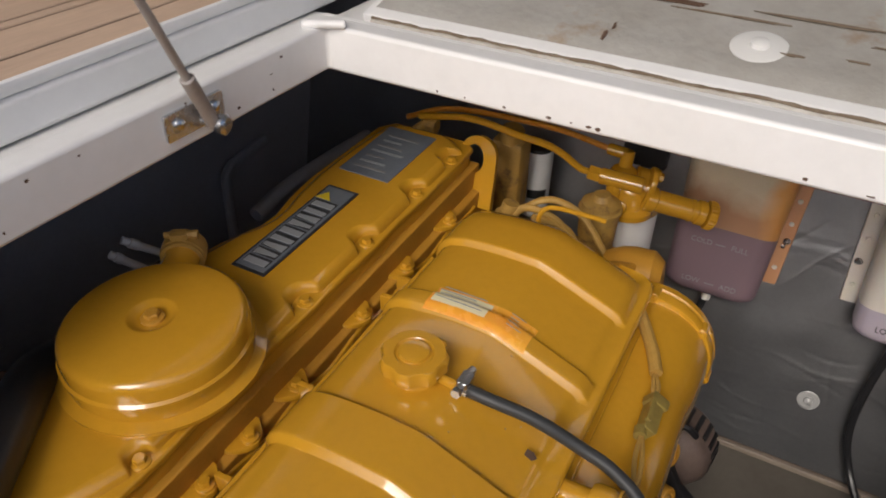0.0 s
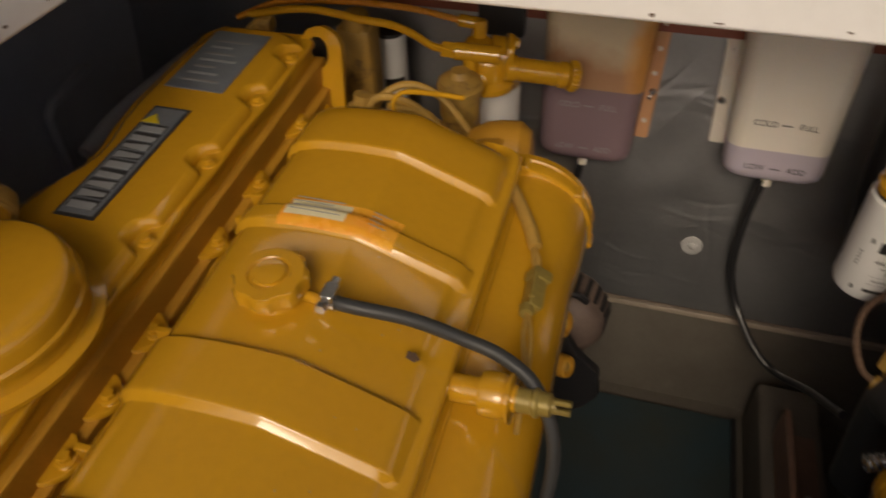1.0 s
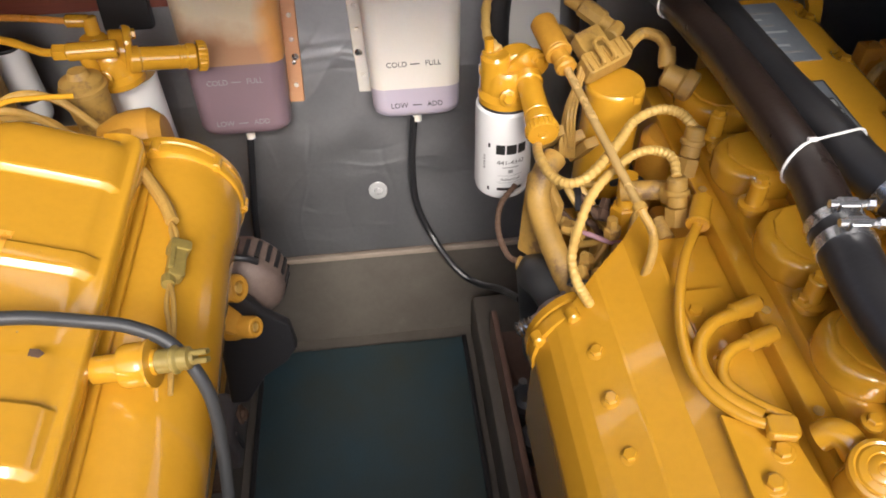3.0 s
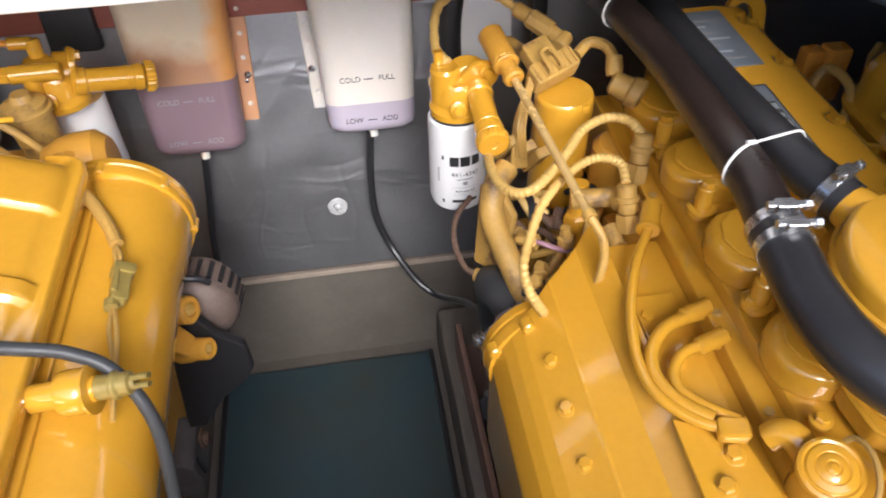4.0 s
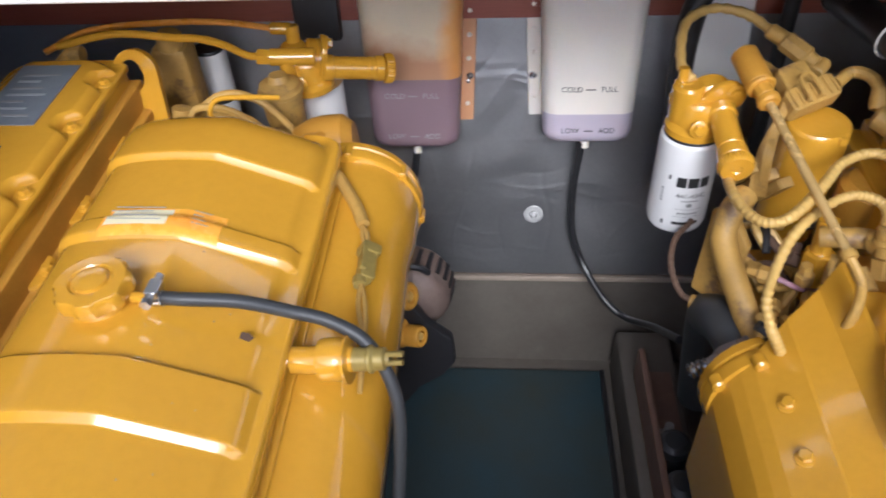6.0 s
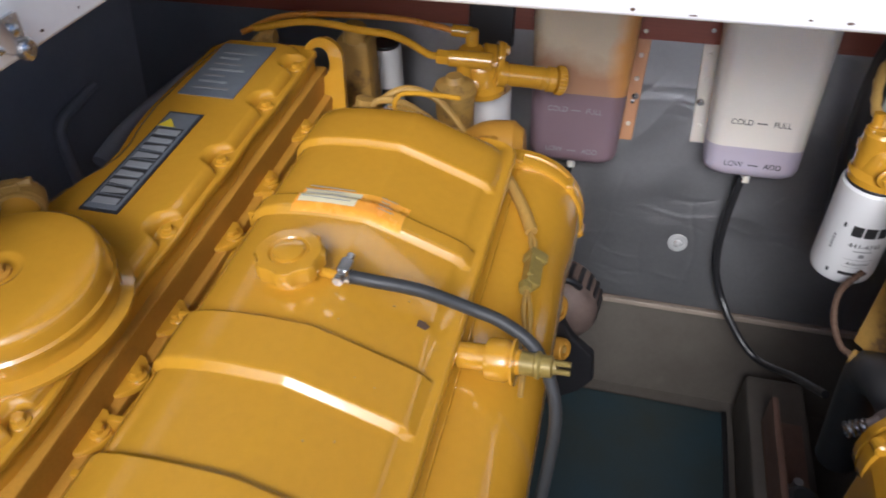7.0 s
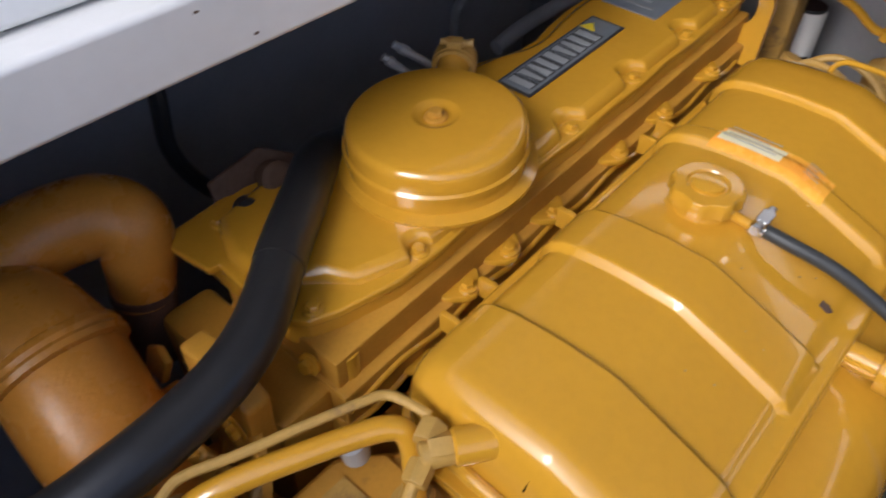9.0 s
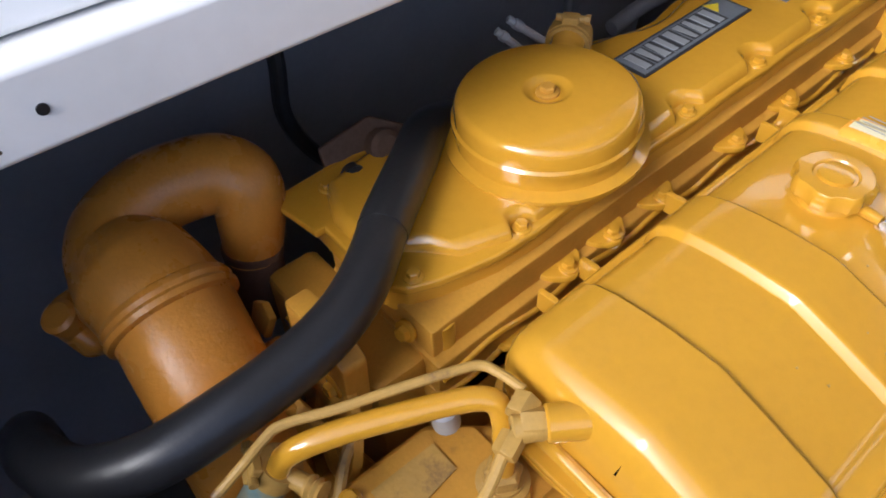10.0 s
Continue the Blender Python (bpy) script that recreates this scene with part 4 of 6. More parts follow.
def core(e):
    """What both engines share: block, head, valve cover, header tank and manifold."""
    part("block", merge(box(-0.7, -0.5, 0.09, 1.0, 0.3, 0.86, 0.012), box(-0.7, -0.2, 0.12, 0.95, 0.3, 0.72, 0.02)), CAST_YELLOW, e)
    head = part("cylinder_head", shear(merge(box(-0.695, -0.5, 0.095, 0.995, 0.83, 0.918, 0.006), box(-0.697, -0.514, 0.1, 1.0, 0.9, 0.958, 0.004))), CAST_YELLOW, e)
    for y in (0.285, 0.36, 0.45, 0.6, 0.72, 0.86):
        part("lug", shear(prism([(-0.53, y - 0.034), (-0.508, y - 0.028), (-0.492, y - 0.014), (-0.486, y), (-0.492, y + 0.014), (-0.508, y + 0.028), (-0.53, y + 0.034)], (0, 0, 0.915), (1, 0, 0), (0, 1, 0), 0.01, 0.003)), YELLOW, head)
        part("bolt", bolt((-0.5, y, 0.926 + sl(y)), (0, 0, 1), 0.0075, 0.009), YELLOW, head)
    for y in (0.235, 0.3, 0.45, 0.64, 0.685):
        part("tab", shear(prism([(0, 0), (0.045, 0.0), (0.045, 0.024), (0.02, 0.03), (0, 0.028)], (-0.492, y, 0.912), (1, 0, 0), (0, 0, 1), 0.008, 0.002)), YELLOW, head)
    part("corner_column", shear(rod((-0.534, 0.122, 0.62), (-0.534, 0.122, 0.955), 0.022, 20, bevel=0.004)), YELLOW, head)
    for z in (0.9, 0.868):
        wave = [(-0.5, 0.1 + 0.012 * k, z + 0.005 * math.sin(k * 0.55 + z * 40)) for k in range(72)]
        part("seam_bead", shear(tube(wave, 0.0045, 8, 2)), YELLOW, head)
    for y in (0.2,):
        part("lug", shear(prism([(-0.53, y - 0.03), (-0.5, y - 0.022), (-0.485, y - 0.008), (-0.484, y + 0.008), (-0.5, y + 0.022), (-0.53, y + 0.03)], (0, 0, 0.868), (1, 0, 0), (0, 1, 0), 0.012, 0.004)), YELLOW, head)
    part("bolt", bolt((-0.549, 0.093, 0.92), (0.2, -1, 0.2), 0.009, 0.01), YELLOW, head)
    valve_cover(e)
    header_tank(e)
    # exhaust manifold barrel under the tank
    barrel = part("manifold", shear(lathe([(0.05, -0.02), (0.082, 0.0), (0.09, 0.03), (0.09, 0.3), (0.087, 0.56), (0.09, 0.6), (0.092, 0.64), (0.092, 0.69)], (-0.141, 0.13, 0.842), (0, 1, 0), 48)), YELLOW, e, "smooth barrel-shaped water-cooled manifold")
    part("end_cover", shear(lathe([(0.09, -0.001), (0.1, 0.001), (0.102, 0.004), (0.102, 0.016), (0.099, 0.018), (0.0985, 0.021), (0.102, 0.023), (0.101, 0.034), (0.09, 0.044), (0, 0.05)], (-0.147, 0.812, 0.842), (0, 1, 0), 48)), YELLOW, barrel)
    for k in range(5):
        a = radians(-10 + 50 * k)
        x, z = -0.147 + 0.0985 * math.cos(a), 0.842 + 0.0985 * math.sin(a)
        part("bolt", merge(bolt((x, 0.816, z + sl(0.81)), (0, -1, 0), 0.005, 0.006), rod((x, 0.814, z + sl(0.81)), (x, 0.835, z + sl(0.81)), 0.0075, 12)), YELLOW, barrel)
    arc = [(0.036 * math.cos(radians(k)), 0.022 + 0.036 * math.sin(radians(k))) for k in range(0, 181, 15)]
    hole = [(-0.006 + 0.019 * math.cos(radians(k)), 0.016 + 0.026 * math.sin(radians(k))) for k in range(180, -181, -20)]
    part("lifting_eye", prism([(0.04, -0.07)] + arc + [(-0.036, 0.016)] + hole + [(-0.0361, 0.0145), (-0.04, -0.07)], (-0.515, 0.995, 0.975), (1, 0, 0), (0, 0.25, 1), 0.012, 0.0), YELLOW, e, "yellow steel lifting eye with a round hole")


engine = thing("marine_engine", (-0.5, 0.5, 0.252), "yellow painted marine diesel engine with domed header tank", "engine", "twin engines")
core(engine)
DX, DY = 1.378, 0.02
engine_r = copy_thing(engine, pose(-0.5 + DX, 0.5 + DY, 0.252))
# the inboard edge of this engine's cover stands back behind its intake ports
bpy.context.view_layer.update()
for ob in list(engine_r.children_recursive):
    kind_name = ob.name.split(".")[0]
    if kind_name in ("flange", "gasket_band", "cylinder_head", "valve_cover"):
        ob.data = ob.data.copy()
        for v in ob.data.vertices:
            w = ob.matrix_world @ v.co
            if w.x < 0.712:
                w.x = 0.712 + (w.x - 0.712) * 0.06
                v.co = ob.matrix_world.inverted() @ w
    elif kind_name == "bolt" and sum((ob.matrix_world @ v.co).x for v in ob.data.vertices) / len(ob.data.vertices) < 0.68 and (ob.matrix_world @ ob.data.vertices[0].co).z > 0.94:
        bpy.data.objects.remove(ob)
engine_r["label"] = "yellow painted marine diesel engine with exposed filters and wiring"


def loom(pts, r, n=40, pitch=0.0098):
    """Corrugated wiring loom."""
    length = sum((Vector(b) - Vector(a)).length for a, b in zip(pts, pts[1:]))
    waves = max(4, length / pitch)
    steps = max(6, int(waves * 4 / (len(pts) - 1)))
    return tube(pts, r, 12, steps, lambda s: 1 + 0.15 * max(-0.4, math.sin(s * waves * 2 * math.pi)) + 0.05 * math.sin(s * 17 + r * 900))


def breather(e, at, out, name, out_len):
    """Crankcase breather can on the valve cover, its outlet pointing along out."""
    c = Vector(at)
    up = Vector((0, -0.044, 1)).normalized()
    can = part("breather", lathe([(0.06, -0.03), (0.118, -0.022), (0.1185, -0.017), (0.106, -0.012), (0.106, 0.004), (0.109, 0.007), (0.109, 0.012), (0.106, 0.015), (0.105, 0.03), (0.102, 0.037), (0.096, 0.041), (0.07, 0.0435), (0.03, 0.0445), (0.026, 0.0435), (0.021, 0.0395), (0.016, 0.0385), (0, 0.0385)], c, up, 64), YELLOW, e, "round yellow crankcase breather can")
    part("bolt", bolt(c + up * 0.0395, up, 0.009, 0.009), CAST_YELLOW, can)
    d = Vector(out).normalized()
    part("outlet", lathe([(0.03, 0.0), (0.027, 0.02), (0.023, 0.035), (0.023, out_len)], c + up * 0.004 + d * 0.09, d, 24), YELLOW, can)
    return can


breather(engine, (-0.614, 0.358, 1.02), (-0.55, 0.83, 0.1), "breather", 0.07)
clampL = Vector((-0.614, 0.358, 1.024)) + Vector((-0.55, 0.83, 0.1)).normalized() * 0.15
part("hose_stub", lathe([(0.024, 0), (0.0275, 0.0), (0.0275, 0.03), (0.02, 0.034)], clampL - Vector((-0.55, 0.83, 0.1)).normalized() * 0.012, (-0.55, 0.83, 0.1), 24), OLD_YELLOW, engine)
part("hose_clamp", band(clampL, (-0.55, 0.83, 0.1), 0.0275, 0.014), OLD_YELLOW, engine, "overpainted yellow hose clamp")
RC = Vector((0.762, 0.38, 1.022))
breather(engine_r, RC, (-0.35, 0.93, 0.12), "breather", 0.05)

# ---- left engine: fittings at its after end ----
part("end_dome", lathe([(0.085, 0.0), (0.085, 0.05), (0.078, 0.075), (0.06, 0.092), (0.03, 0.1), (0, 0.102)], (-0.27, 0.135, 0.83), (0, -1, 0), 36), CAST_YELLOW, engine, "rounded cast end of the cooler")
part("boss", rod((-0.33, 0.118, 0.992), (-0.352, 0.088, 0.992), 0.0165, 18, bevel=0.002), YELLOW, engine)
u = part("union", rod((-0.345, 0.098, 0.992), (-0.366, 0.064, 0.99), 0.0125, 16, bevel=0.002), OLD_YELLOW, engine, "yellow brass pipe union")
for p, ax, r in (((-0.352, 0.088, 0.992), (-0.6, -0.75, 0), 0.0145), ((-0.37, 0.075, 0.993), (-0.3, 0.9, 0.1), 0.0135), ((-0.362, 0.064, 0.988), (0.3, -0.9, -0.2), 0.0115)):
    part("hex_nut", lathe([(r * 0.92, 0), (r, 0.002), (r, 0.018), (r * 0.9, 0.02)], p, ax, 6), OLD_YELLOW, u)
part("vent_pipe", tube([(-0.383, 0.095, 0.998), (-0.405, 0.089, 1.003), (-0.422, 0.081, 1.005), (-0.433, 0.059, 1.005), (-0.452, 0.013, 1.003), (-0.47, -0.032, 1.0), (-0.489, -0.075, 0.998), (-0.489, -0.094, 0.995), (-0.484, -0.116, 0.99), (-0.483, -0.146, 0.975)], 0.0046, 10), OLD_YELLOW, engine)
part("coolant_pipe", tube([(-0.378, 0.07, 0.88), (-0.378, 0.07, 0.94), (-0.386, 0.076, 0.962), (-0.396, 0.077, 0.98), (-0.407, 0.067, 0.986), (-0.422, 0.042, 0.986), (-0.441, 0.003, 0.985), (-0.46, -0.036, 0.982), (-0.473, -0.065, 0.977), (-0.483, -0.083, 0.965), (-0.49, -0.093, 0.94)], 0.0112, 14), YELLOW, engine)
part("rubber_sleeve", rod((-0.495, -0.091, 0.935), (-0.516, -0.135, 0.85), 0.0185, 16, bevel=0.003), TEAL_HOSE, engine, "faded teal rubber sleeve")
part("hose_clamp", merge(band((-0.495, -0.091, 0.935), (-0.2, -0.5, -0.75), 0.019, 0.02), rod((-0.495, -0.091, 0.935), (-0.464, -0.079, 0.935), 0.009, 12), lathe([(0.011, 0), (0.012, 0.003), (0.009, 0.006), (0.012, 0.009), (0.009, 0.012), (0.012, 0.016), (0, 0.018)], (-0.464, -0.079, 0.935), (0.031, 0.012, 0.0), 12)), OLD_YELLOW, engine)
part("drain_pipe", tube([(-0.358, 0.048, 0.982), (-0.35, 0.025, 0.965), (-0.345, -0.005, 0.94), (-0.34, -0.06, 0.9)], 0.0055, 10), OLD_YELLOW, engine)
th = part("thermostat_housing", merge(bevel_sharp(prism([(-0.48, -0.06), (-0.46, -0.1), (-0.3, -0.1), (-0.27, -0.06), (-0.27, 0.08), (-0.32, 0.115), (-0.43, 0.115), (-0.48, 0.06)], (0, 0, 0.7), (1, 0, 0), (0, 1, 0), 0.17, 0), 0.014, 3, 40),
                                      prism([(-0.47, -0.05), (-0.45, -0.085), (-0.36, -0.085), (-0.34, 0.07), (-0.36, 0.09), (-0.44, 0.09), (-0.47, 0.05)], (0, 0, 0.865), (1, 0, 0), (0, 1, 0), 0.012, 0.004)), CAST_YELLOW, engine, "cast yellow housing")
part("gland_nut", merge(lathe([(0.026, 0), (0.026, 0.006), (0.02, 0.008), (0.02, 0.012)], (-0.378, 0.07, 0.874), (0, 0, 1), 28), lathe([(0.018, 0.008), (0.0185, 0.01), (0.0185, 0.026), (0.015, 0.03)], (-0.378, 0.07, 0.874), (0, 0, 1), 6)), OLD_YELLOW, th)
part("bolt", bolt((-0.455, -0.05, 0.88), (0, 0, 1), 0.008, 0.009), YELLOW, th)
part("data_panel", prism([(-0.45, -0.03), (-0.405, -0.03), (-0.415, 0.045), (-0.45, 0.045)], (0, 0, 0.878), (1, 0, 0), (0, 1, 0), 0.002, 0.0005), OLD_YELLOW, th)
# castings and rings on the after face
aft = part("rear_housing", merge(box(-0.74, -0.52, 0.03, 0.1, 0.35, 0.9, 0.012), prism([(-0.62, -0.1), (-0.53, -0.12), (-0.52, 0.02), (-0.56, 0.05), (-0.62, 0.04)], (0, 0.03, 0.94), (1, 0, 0), (0, 0, 1), 0.03, 0.006)), CAST_YELLOW, engine)
for x, z in ((-0.545, 0.915), (-0.6, 0.85), (-0.68, 0.87), (-0.7, 0.78)):
    part("bolt", bolt((x, 0.0 if z > 0.9 else 0.03, z), (0, -1, 0), 0.009, 0.01), YELLOW, aft)
part("pulley_rim", lathe([(0.055, 0), (0.062, 0.002), (0.062, 0.012), (0.055, 0.014), (0.05, 0.012), (0.05, 0.002)], (-0.54, 0.0, 0.86), (-0.3, -0.9, 0.3), 36), CAST_YELLOW, engine)
part("brace", prism([(0, 0), (0.02, 0), (0.1, -0.14), (0.085, -0.15)], (-0.575, -0.03, 0.9), (1, 0, 0), (0, -0.4, 1), 0.012, 0.003), CAST_YELLOW, engine)
part("sensor", rod((-0.445, 0.06, 0.905), (-0.445, 0.055, 0.94), 0.014, 16, bevel=0.004), CLEAR_NYLON, engine, "white plastic sensor cap")
part("link_pipe", tube([(-0.5, 0.0, 0.9), (-0.49, -0.03, 0.885), (-0.45, -0.08, 0.85), (-0.42, -0.15, 0.8)], 0.006, 8), OLD_YELLOW, engine)
for k, (x, y, z, r) in enumerate(((-0.6, -0.02, 0.78, 0.03), (-0.56, -0.06, 0.72, 0.035), (-0.66, -0.02, 0.82, 0.025), (-0.5, -0.05, 0.78, 0.025))):
    part("casting_boss", lathe([(r, 0), (r, 0.05), (r * 0.8, 0.06), (r * 0.4, 0.062), (0, 0.062)], (x, y + 0.05, z), (0.2 * (-1) ** k, -1, 0.4), 20), CAST_YELLOW, engine)
for k in range(7):
    a = k * 1.1
    x, y, z = -0.68 + 0.03 * k, 0.0 - 0.012 * k, 0.9 - 0.02 * (k % 3)
    part("bracket", prism([(-0.02, -0.015), (0.02, -0.02), (0.024, 0.01), (0.0, 0.022), (-0.022, 0.014)], (x, y, z), (math.cos(a), math.sin(a) * 0.5, 0.3), (0, 0.4, 1), 0.01, 0.003), RUST_YELLOW if k % 2 else CAST_YELLOW, engine)
part("mounting_plate", prism([(-0.03, -0.06), (0.05, -0.05), (0.06, 0.03), (0.03, 0.07), (-0.04, 0.06)], (-0.735, 0.13, 0.962), (1, 0, 0), (0, 1, 0), 0.012, 0.004), YELLOW, engine)

# exhaust elbow
ex = thing("exhaust_elbow", (-0.68, -0.1, 0.55), "heat-browned yellow exhaust riser elbow beside the engine", "exhaust elbow")
part("rising_pipe", tube([(-0.768, 0.03, 0.84), (-0.768, 0.034, 0.9), (-0.772, 0.045, 0.945), (-0.786, 0.055, 0.985), (-0.806, 0.04, 1.003), (-0.82, 0.004, 1.006), (-0.828, -0.04, 1.0), (-0.818, -0.085, 0.985), (-0.785, -0.105, 0.972), (-0.745, -0.1, 0.96)], 0.044, 28, 8, lambda s: 0.74 + 0.26 * min(1, max(0, s - 0.12) * 4) + 0.06 * s), RUST_YELLOW, ex)
cs = part("elbow_casting", tube([(-0.795, -0.1, 0.975), (-0.77, -0.094, 0.969), (-0.742, -0.088, 0.96), (-0.712, -0.083, 0.947)], 0.068, 36, 6, lambda s: 0.8 + 0.2 * min(1, s * 2.5)), RUST_YELLOW, ex)
part("falling_pipe", tube([(-0.73, -0.084, 0.955), (-0.7, -0.084, 0.942), (-0.665, -0.087, 0.925), (-0.625, -0.09, 0.898), (-0.598, -0.092, 0.86), (-0.588, -0.094, 0.78), (-0.585, -0.095, 0.55)], 0.0665, 36, 8, lambda s: 1.0 - 0.08 * s), RUST_YELLOW, ex)
wd = Vector((0.88, -0.02, -0.46)).normalized()
part("weld_ring", lathe([(0.066, -0.014), (0.07, -0.012), (0.0725, -0.005), (0.071, 0.0), (0.0735, 0.004), (0.0725, 0.01), (0.066, 0.013)], (-0.712, -0.083, 0.947), wd, 44), RUST_YELLOW, cs)
part("collar", lathe([(0.034, -0.006), (0.0362, -0.004), (0.0362, 0.004), (0.034, 0.006)], (-0.769, 0.037, 0.916), (-0.05, 0.15, 1), 32), RUSTY, ex)
part("sleeve", lathe([(0.03, -0.06), (0.0335, -0.058), (0.0345, 0.03), (0.03, 0.032)], (-0.768, 0.033, 0.88), (-0.02, 0.08, 1), 32), RUSTY, ex, "dark rusted pipe sleeve")
part("lug", merge(prism([(-0.045, -0.03), (-0.012, -0.038), (0.03, -0.03), (0.04, 0.0), (0.03, 0.028), (-0.01, 0.036), (-0.04, 0.026)], (-0.778, -0.142, 0.93), (0.75, 0.15, -0.55), (0.3, -0.8, 0.2), 0.034, 0.01, 3), lathe([(0.019, 0), (0.019, 0.03), (0.014, 0.034), (0, 0.034)], (-0.785, -0.165, 0.925), (0.2, -0.3, 0.9), 20)), RUST_YELLOW, cs)

# black hose past the exhaust
rh = thing("rubber_hose", (-0.55, 0.0, 0.95), "thick smooth black rubber hose bending past the exhaust elbow", "hose")
HP = smooth_path([(-0.75, 0.34, 0.96), (-0.716, 0.265, 0.998), (-0.668, 0.205, 1.012), (-0.615, 0.13, 1.012), (-0.565, 0.065, 1.01), (-0.542, 0.015, 1.005), (-0.532, -0.04, 1.0), (-0.529, -0.1, 0.997), (-0.54, -0.17, 0.985), (-0.58, -0.222, 0.965), (-0.64, -0.246, 0.94), (-0.7, -0.252, 0.9), (-0.76, -0.258, 0.83), (-0.8, -0.262, 0.7)], 8)
part("upper_length", tube(HP[:27], 0.0268, 24, smooth=False), RUBBER, rh)
part("lower_length", tube(HP[25:], 0.0257, 24, smooth=False), RUBBER, rh)
solid("wall_cable", tube([(-0.93, 0.18, 1.18), (-0.9, 0.178, 1.06), (-0.893, 0.17, 0.975), (-0.885, 0.2, 0.9), (-0.85, 0.26, 0.84)], 0.0115, 10), RUBBER, "black cable hanging down the hull side", "cable")
blk = thing("relay_bracket", (-0.76, 0.2, 0.95), "grimy brown bracket with rubber plugs behind the engine", "bracket")
part("plate", prism([(-0.05, -0.03), (0.05, -0.02), (0.06, 0.02), (0.02, 0.045), (-0.05, 0.03)], (-0.765, 0.2, 0.965), (0.25, 0.95, 0.1), (-0.5, 0.1, 0.85), 0.012, 0.004), RUSTY, blk)
part("plug", rod((-0.75, 0.215, 0.985), (-0.72, 0.21, 1.0), 0.02, 16, bevel=0.006), RUSTY, blk)
part("plug", rod((-0.74, 0.17, 0.97), (-0.715, 0.16, 0.98), 0.017, 16, bevel=0.005), BLACK, blk)
solid("mount_knob", merge(rod((-1.118, -0.2, 0.93), (-1.09, -0.2, 0.93), 0.04, 24, bevel=0.006), rod((-1.09, -0.2, 0.93), (-1.06, -0.2, 0.96), 0.012, 12)), DULL, "grey round fitting on the hull side", "fitting")
tee2 = thing("vent_fitting", (-0.735, 0.45, 0.99), "small dull metal hose barbs behind the breather", "fitting")
for p, q in (((-0.76, 0.485, 1.02), (-0.783, 0.458, 1.045)), ((-0.758, 0.449, 1.02), (-0.777, 0.432, 1.04))):
    p, q = Vector(p), Vector(q)
    part("barb", merge(rod(p - (q - p), q, 0.0055, 12, bevel=0.001), rod(p + (q - p) * 0.45, p + (q - p) * 0.75, 0.0072, 12, bevel=0.001)), CLEAR_NYLON, tee2)
part("base", box(-0.765, -0.718, 0.429, 0.505, 0.95, 0.998, 0.004), BLACK, tee2)

solid("conduit", tube([(-1.1, 0.95, 0.5), (-1.1, 0.954, 0.757), (-1.1, 0.968, 0.811), (-1.1, 1.018, 0.823), (-1.1, 1.091, 0.833)], 0.012, 10), DARK, "thin dark conduit clipped to the hull side", "conduit")
solid("hull_hose", tube([(-0.86, 0.787, 0.875), (-0.86, 0.849, 0.886), (-0.86, 0.933, 0.889), (-0.86, 1.044, 0.884), (-0.86, 1.156, 0.877)], 0.014, 12), DARK, "dark rubber hose running behind the engine", "hose")

# ---- left engine: hose and sender beside the header tank ----
oh = thing("overflow_hose", (-0.15, 0.45, 0.9), "dark grey rubber overflow hose over the header tank", "hose")
part("hose_body", tube([(-0.275, 0.452, 1.04), (-0.24, 0.452, 1.038), (-0.19, 0.461, 1.026), (-0.14, 0.469, 1.003), (-0.1, 0.468, 0.989), (-0.063, 0.457, 0.966), (-0.037, 0.432, 0.915), (-0.036, 0.405, 0.84), (-0.05, 0.36, 0.7), (-0.08, 0.36, 0.5)], 0.0072, 14), GREY_HOSE, oh)
part("hose_clamp", band((-0.268, 0.452, 1.04), (1, 0, -0.05), 0.0076, 0.012), STEEL, oh, "bright steel hose clamp")
sd = part("level_sender", lathe([(0.015, 0), (0.015, 0.03), (0.0225, 0.032), (0.0235, 0.036), (0.0235, 0.052), (0.02, 0.058), (0.026, 0.06), (0.026, 0.063), (0.014, 0.064), (0.014, 0.068)], (-0.145, 0.447, 0.952), (1, -0.05, 0.12), 28), YELLOW, engine, "yellow coolant level sender")
part("sender_plug", lathe([(0.0125, 0), (0.0125, 0.016), (0.015, 0.018), (0.015, 0.021), (0.012, 0.024), (0.012, 0.034), (0.008, 0.036), (0.008, 0.04)], (-0.079, 0.4435, 0.96), (1, -0.05, 0.12), 20), OLIVE, sd)
for k in range(4):
    a = k * math.pi / 2
    part("pin", rod((-0.043, 0.442 + 0.006 * math.cos(a), 0.9645 + 0.006 * math.sin(a)), (-0.026, 0.441 + 0.006 * math.cos(a), 0.9665 + 0.006 * math.sin(a)), 0.003, 8), OLIVE, sd)
rnd = random.Random(21)
for k in range(9):
    x, y = rnd.uniform(-0.26, -0.19), rnd.uniform(0.25, 0.66)
    zz = 1.036 + (x + 0.275) * -0.39 + sl(y) - 0.0005
    part("paint_speck", lathe([(0.0012, 0), (0.001, 0.0012), (0, 0.0014)], (x, y, zz), (0.35, 0, 1), 8), OLD_YELLOW, engine)
part("paint_chip", prism([(-0.006, -0.004), (0.004, -0.005), (0.008, 0.001), (0.002, 0.005), (-0.006, 0.004)], (-0.182, 0.4365, 1.0005), (1, 0, -0.4), (0, 1, 0.04), 0.0006, 0), RUSTY, engine)
wl = part("wire_loom", tube([(-0.155, 0.765, 0.965), (-0.138, 0.744, 0.955), (-0.118, 0.71, 0.948), (-0.105, 0.68, 0.943)], 0.0085, 10), OLD_YELLOW, engine)
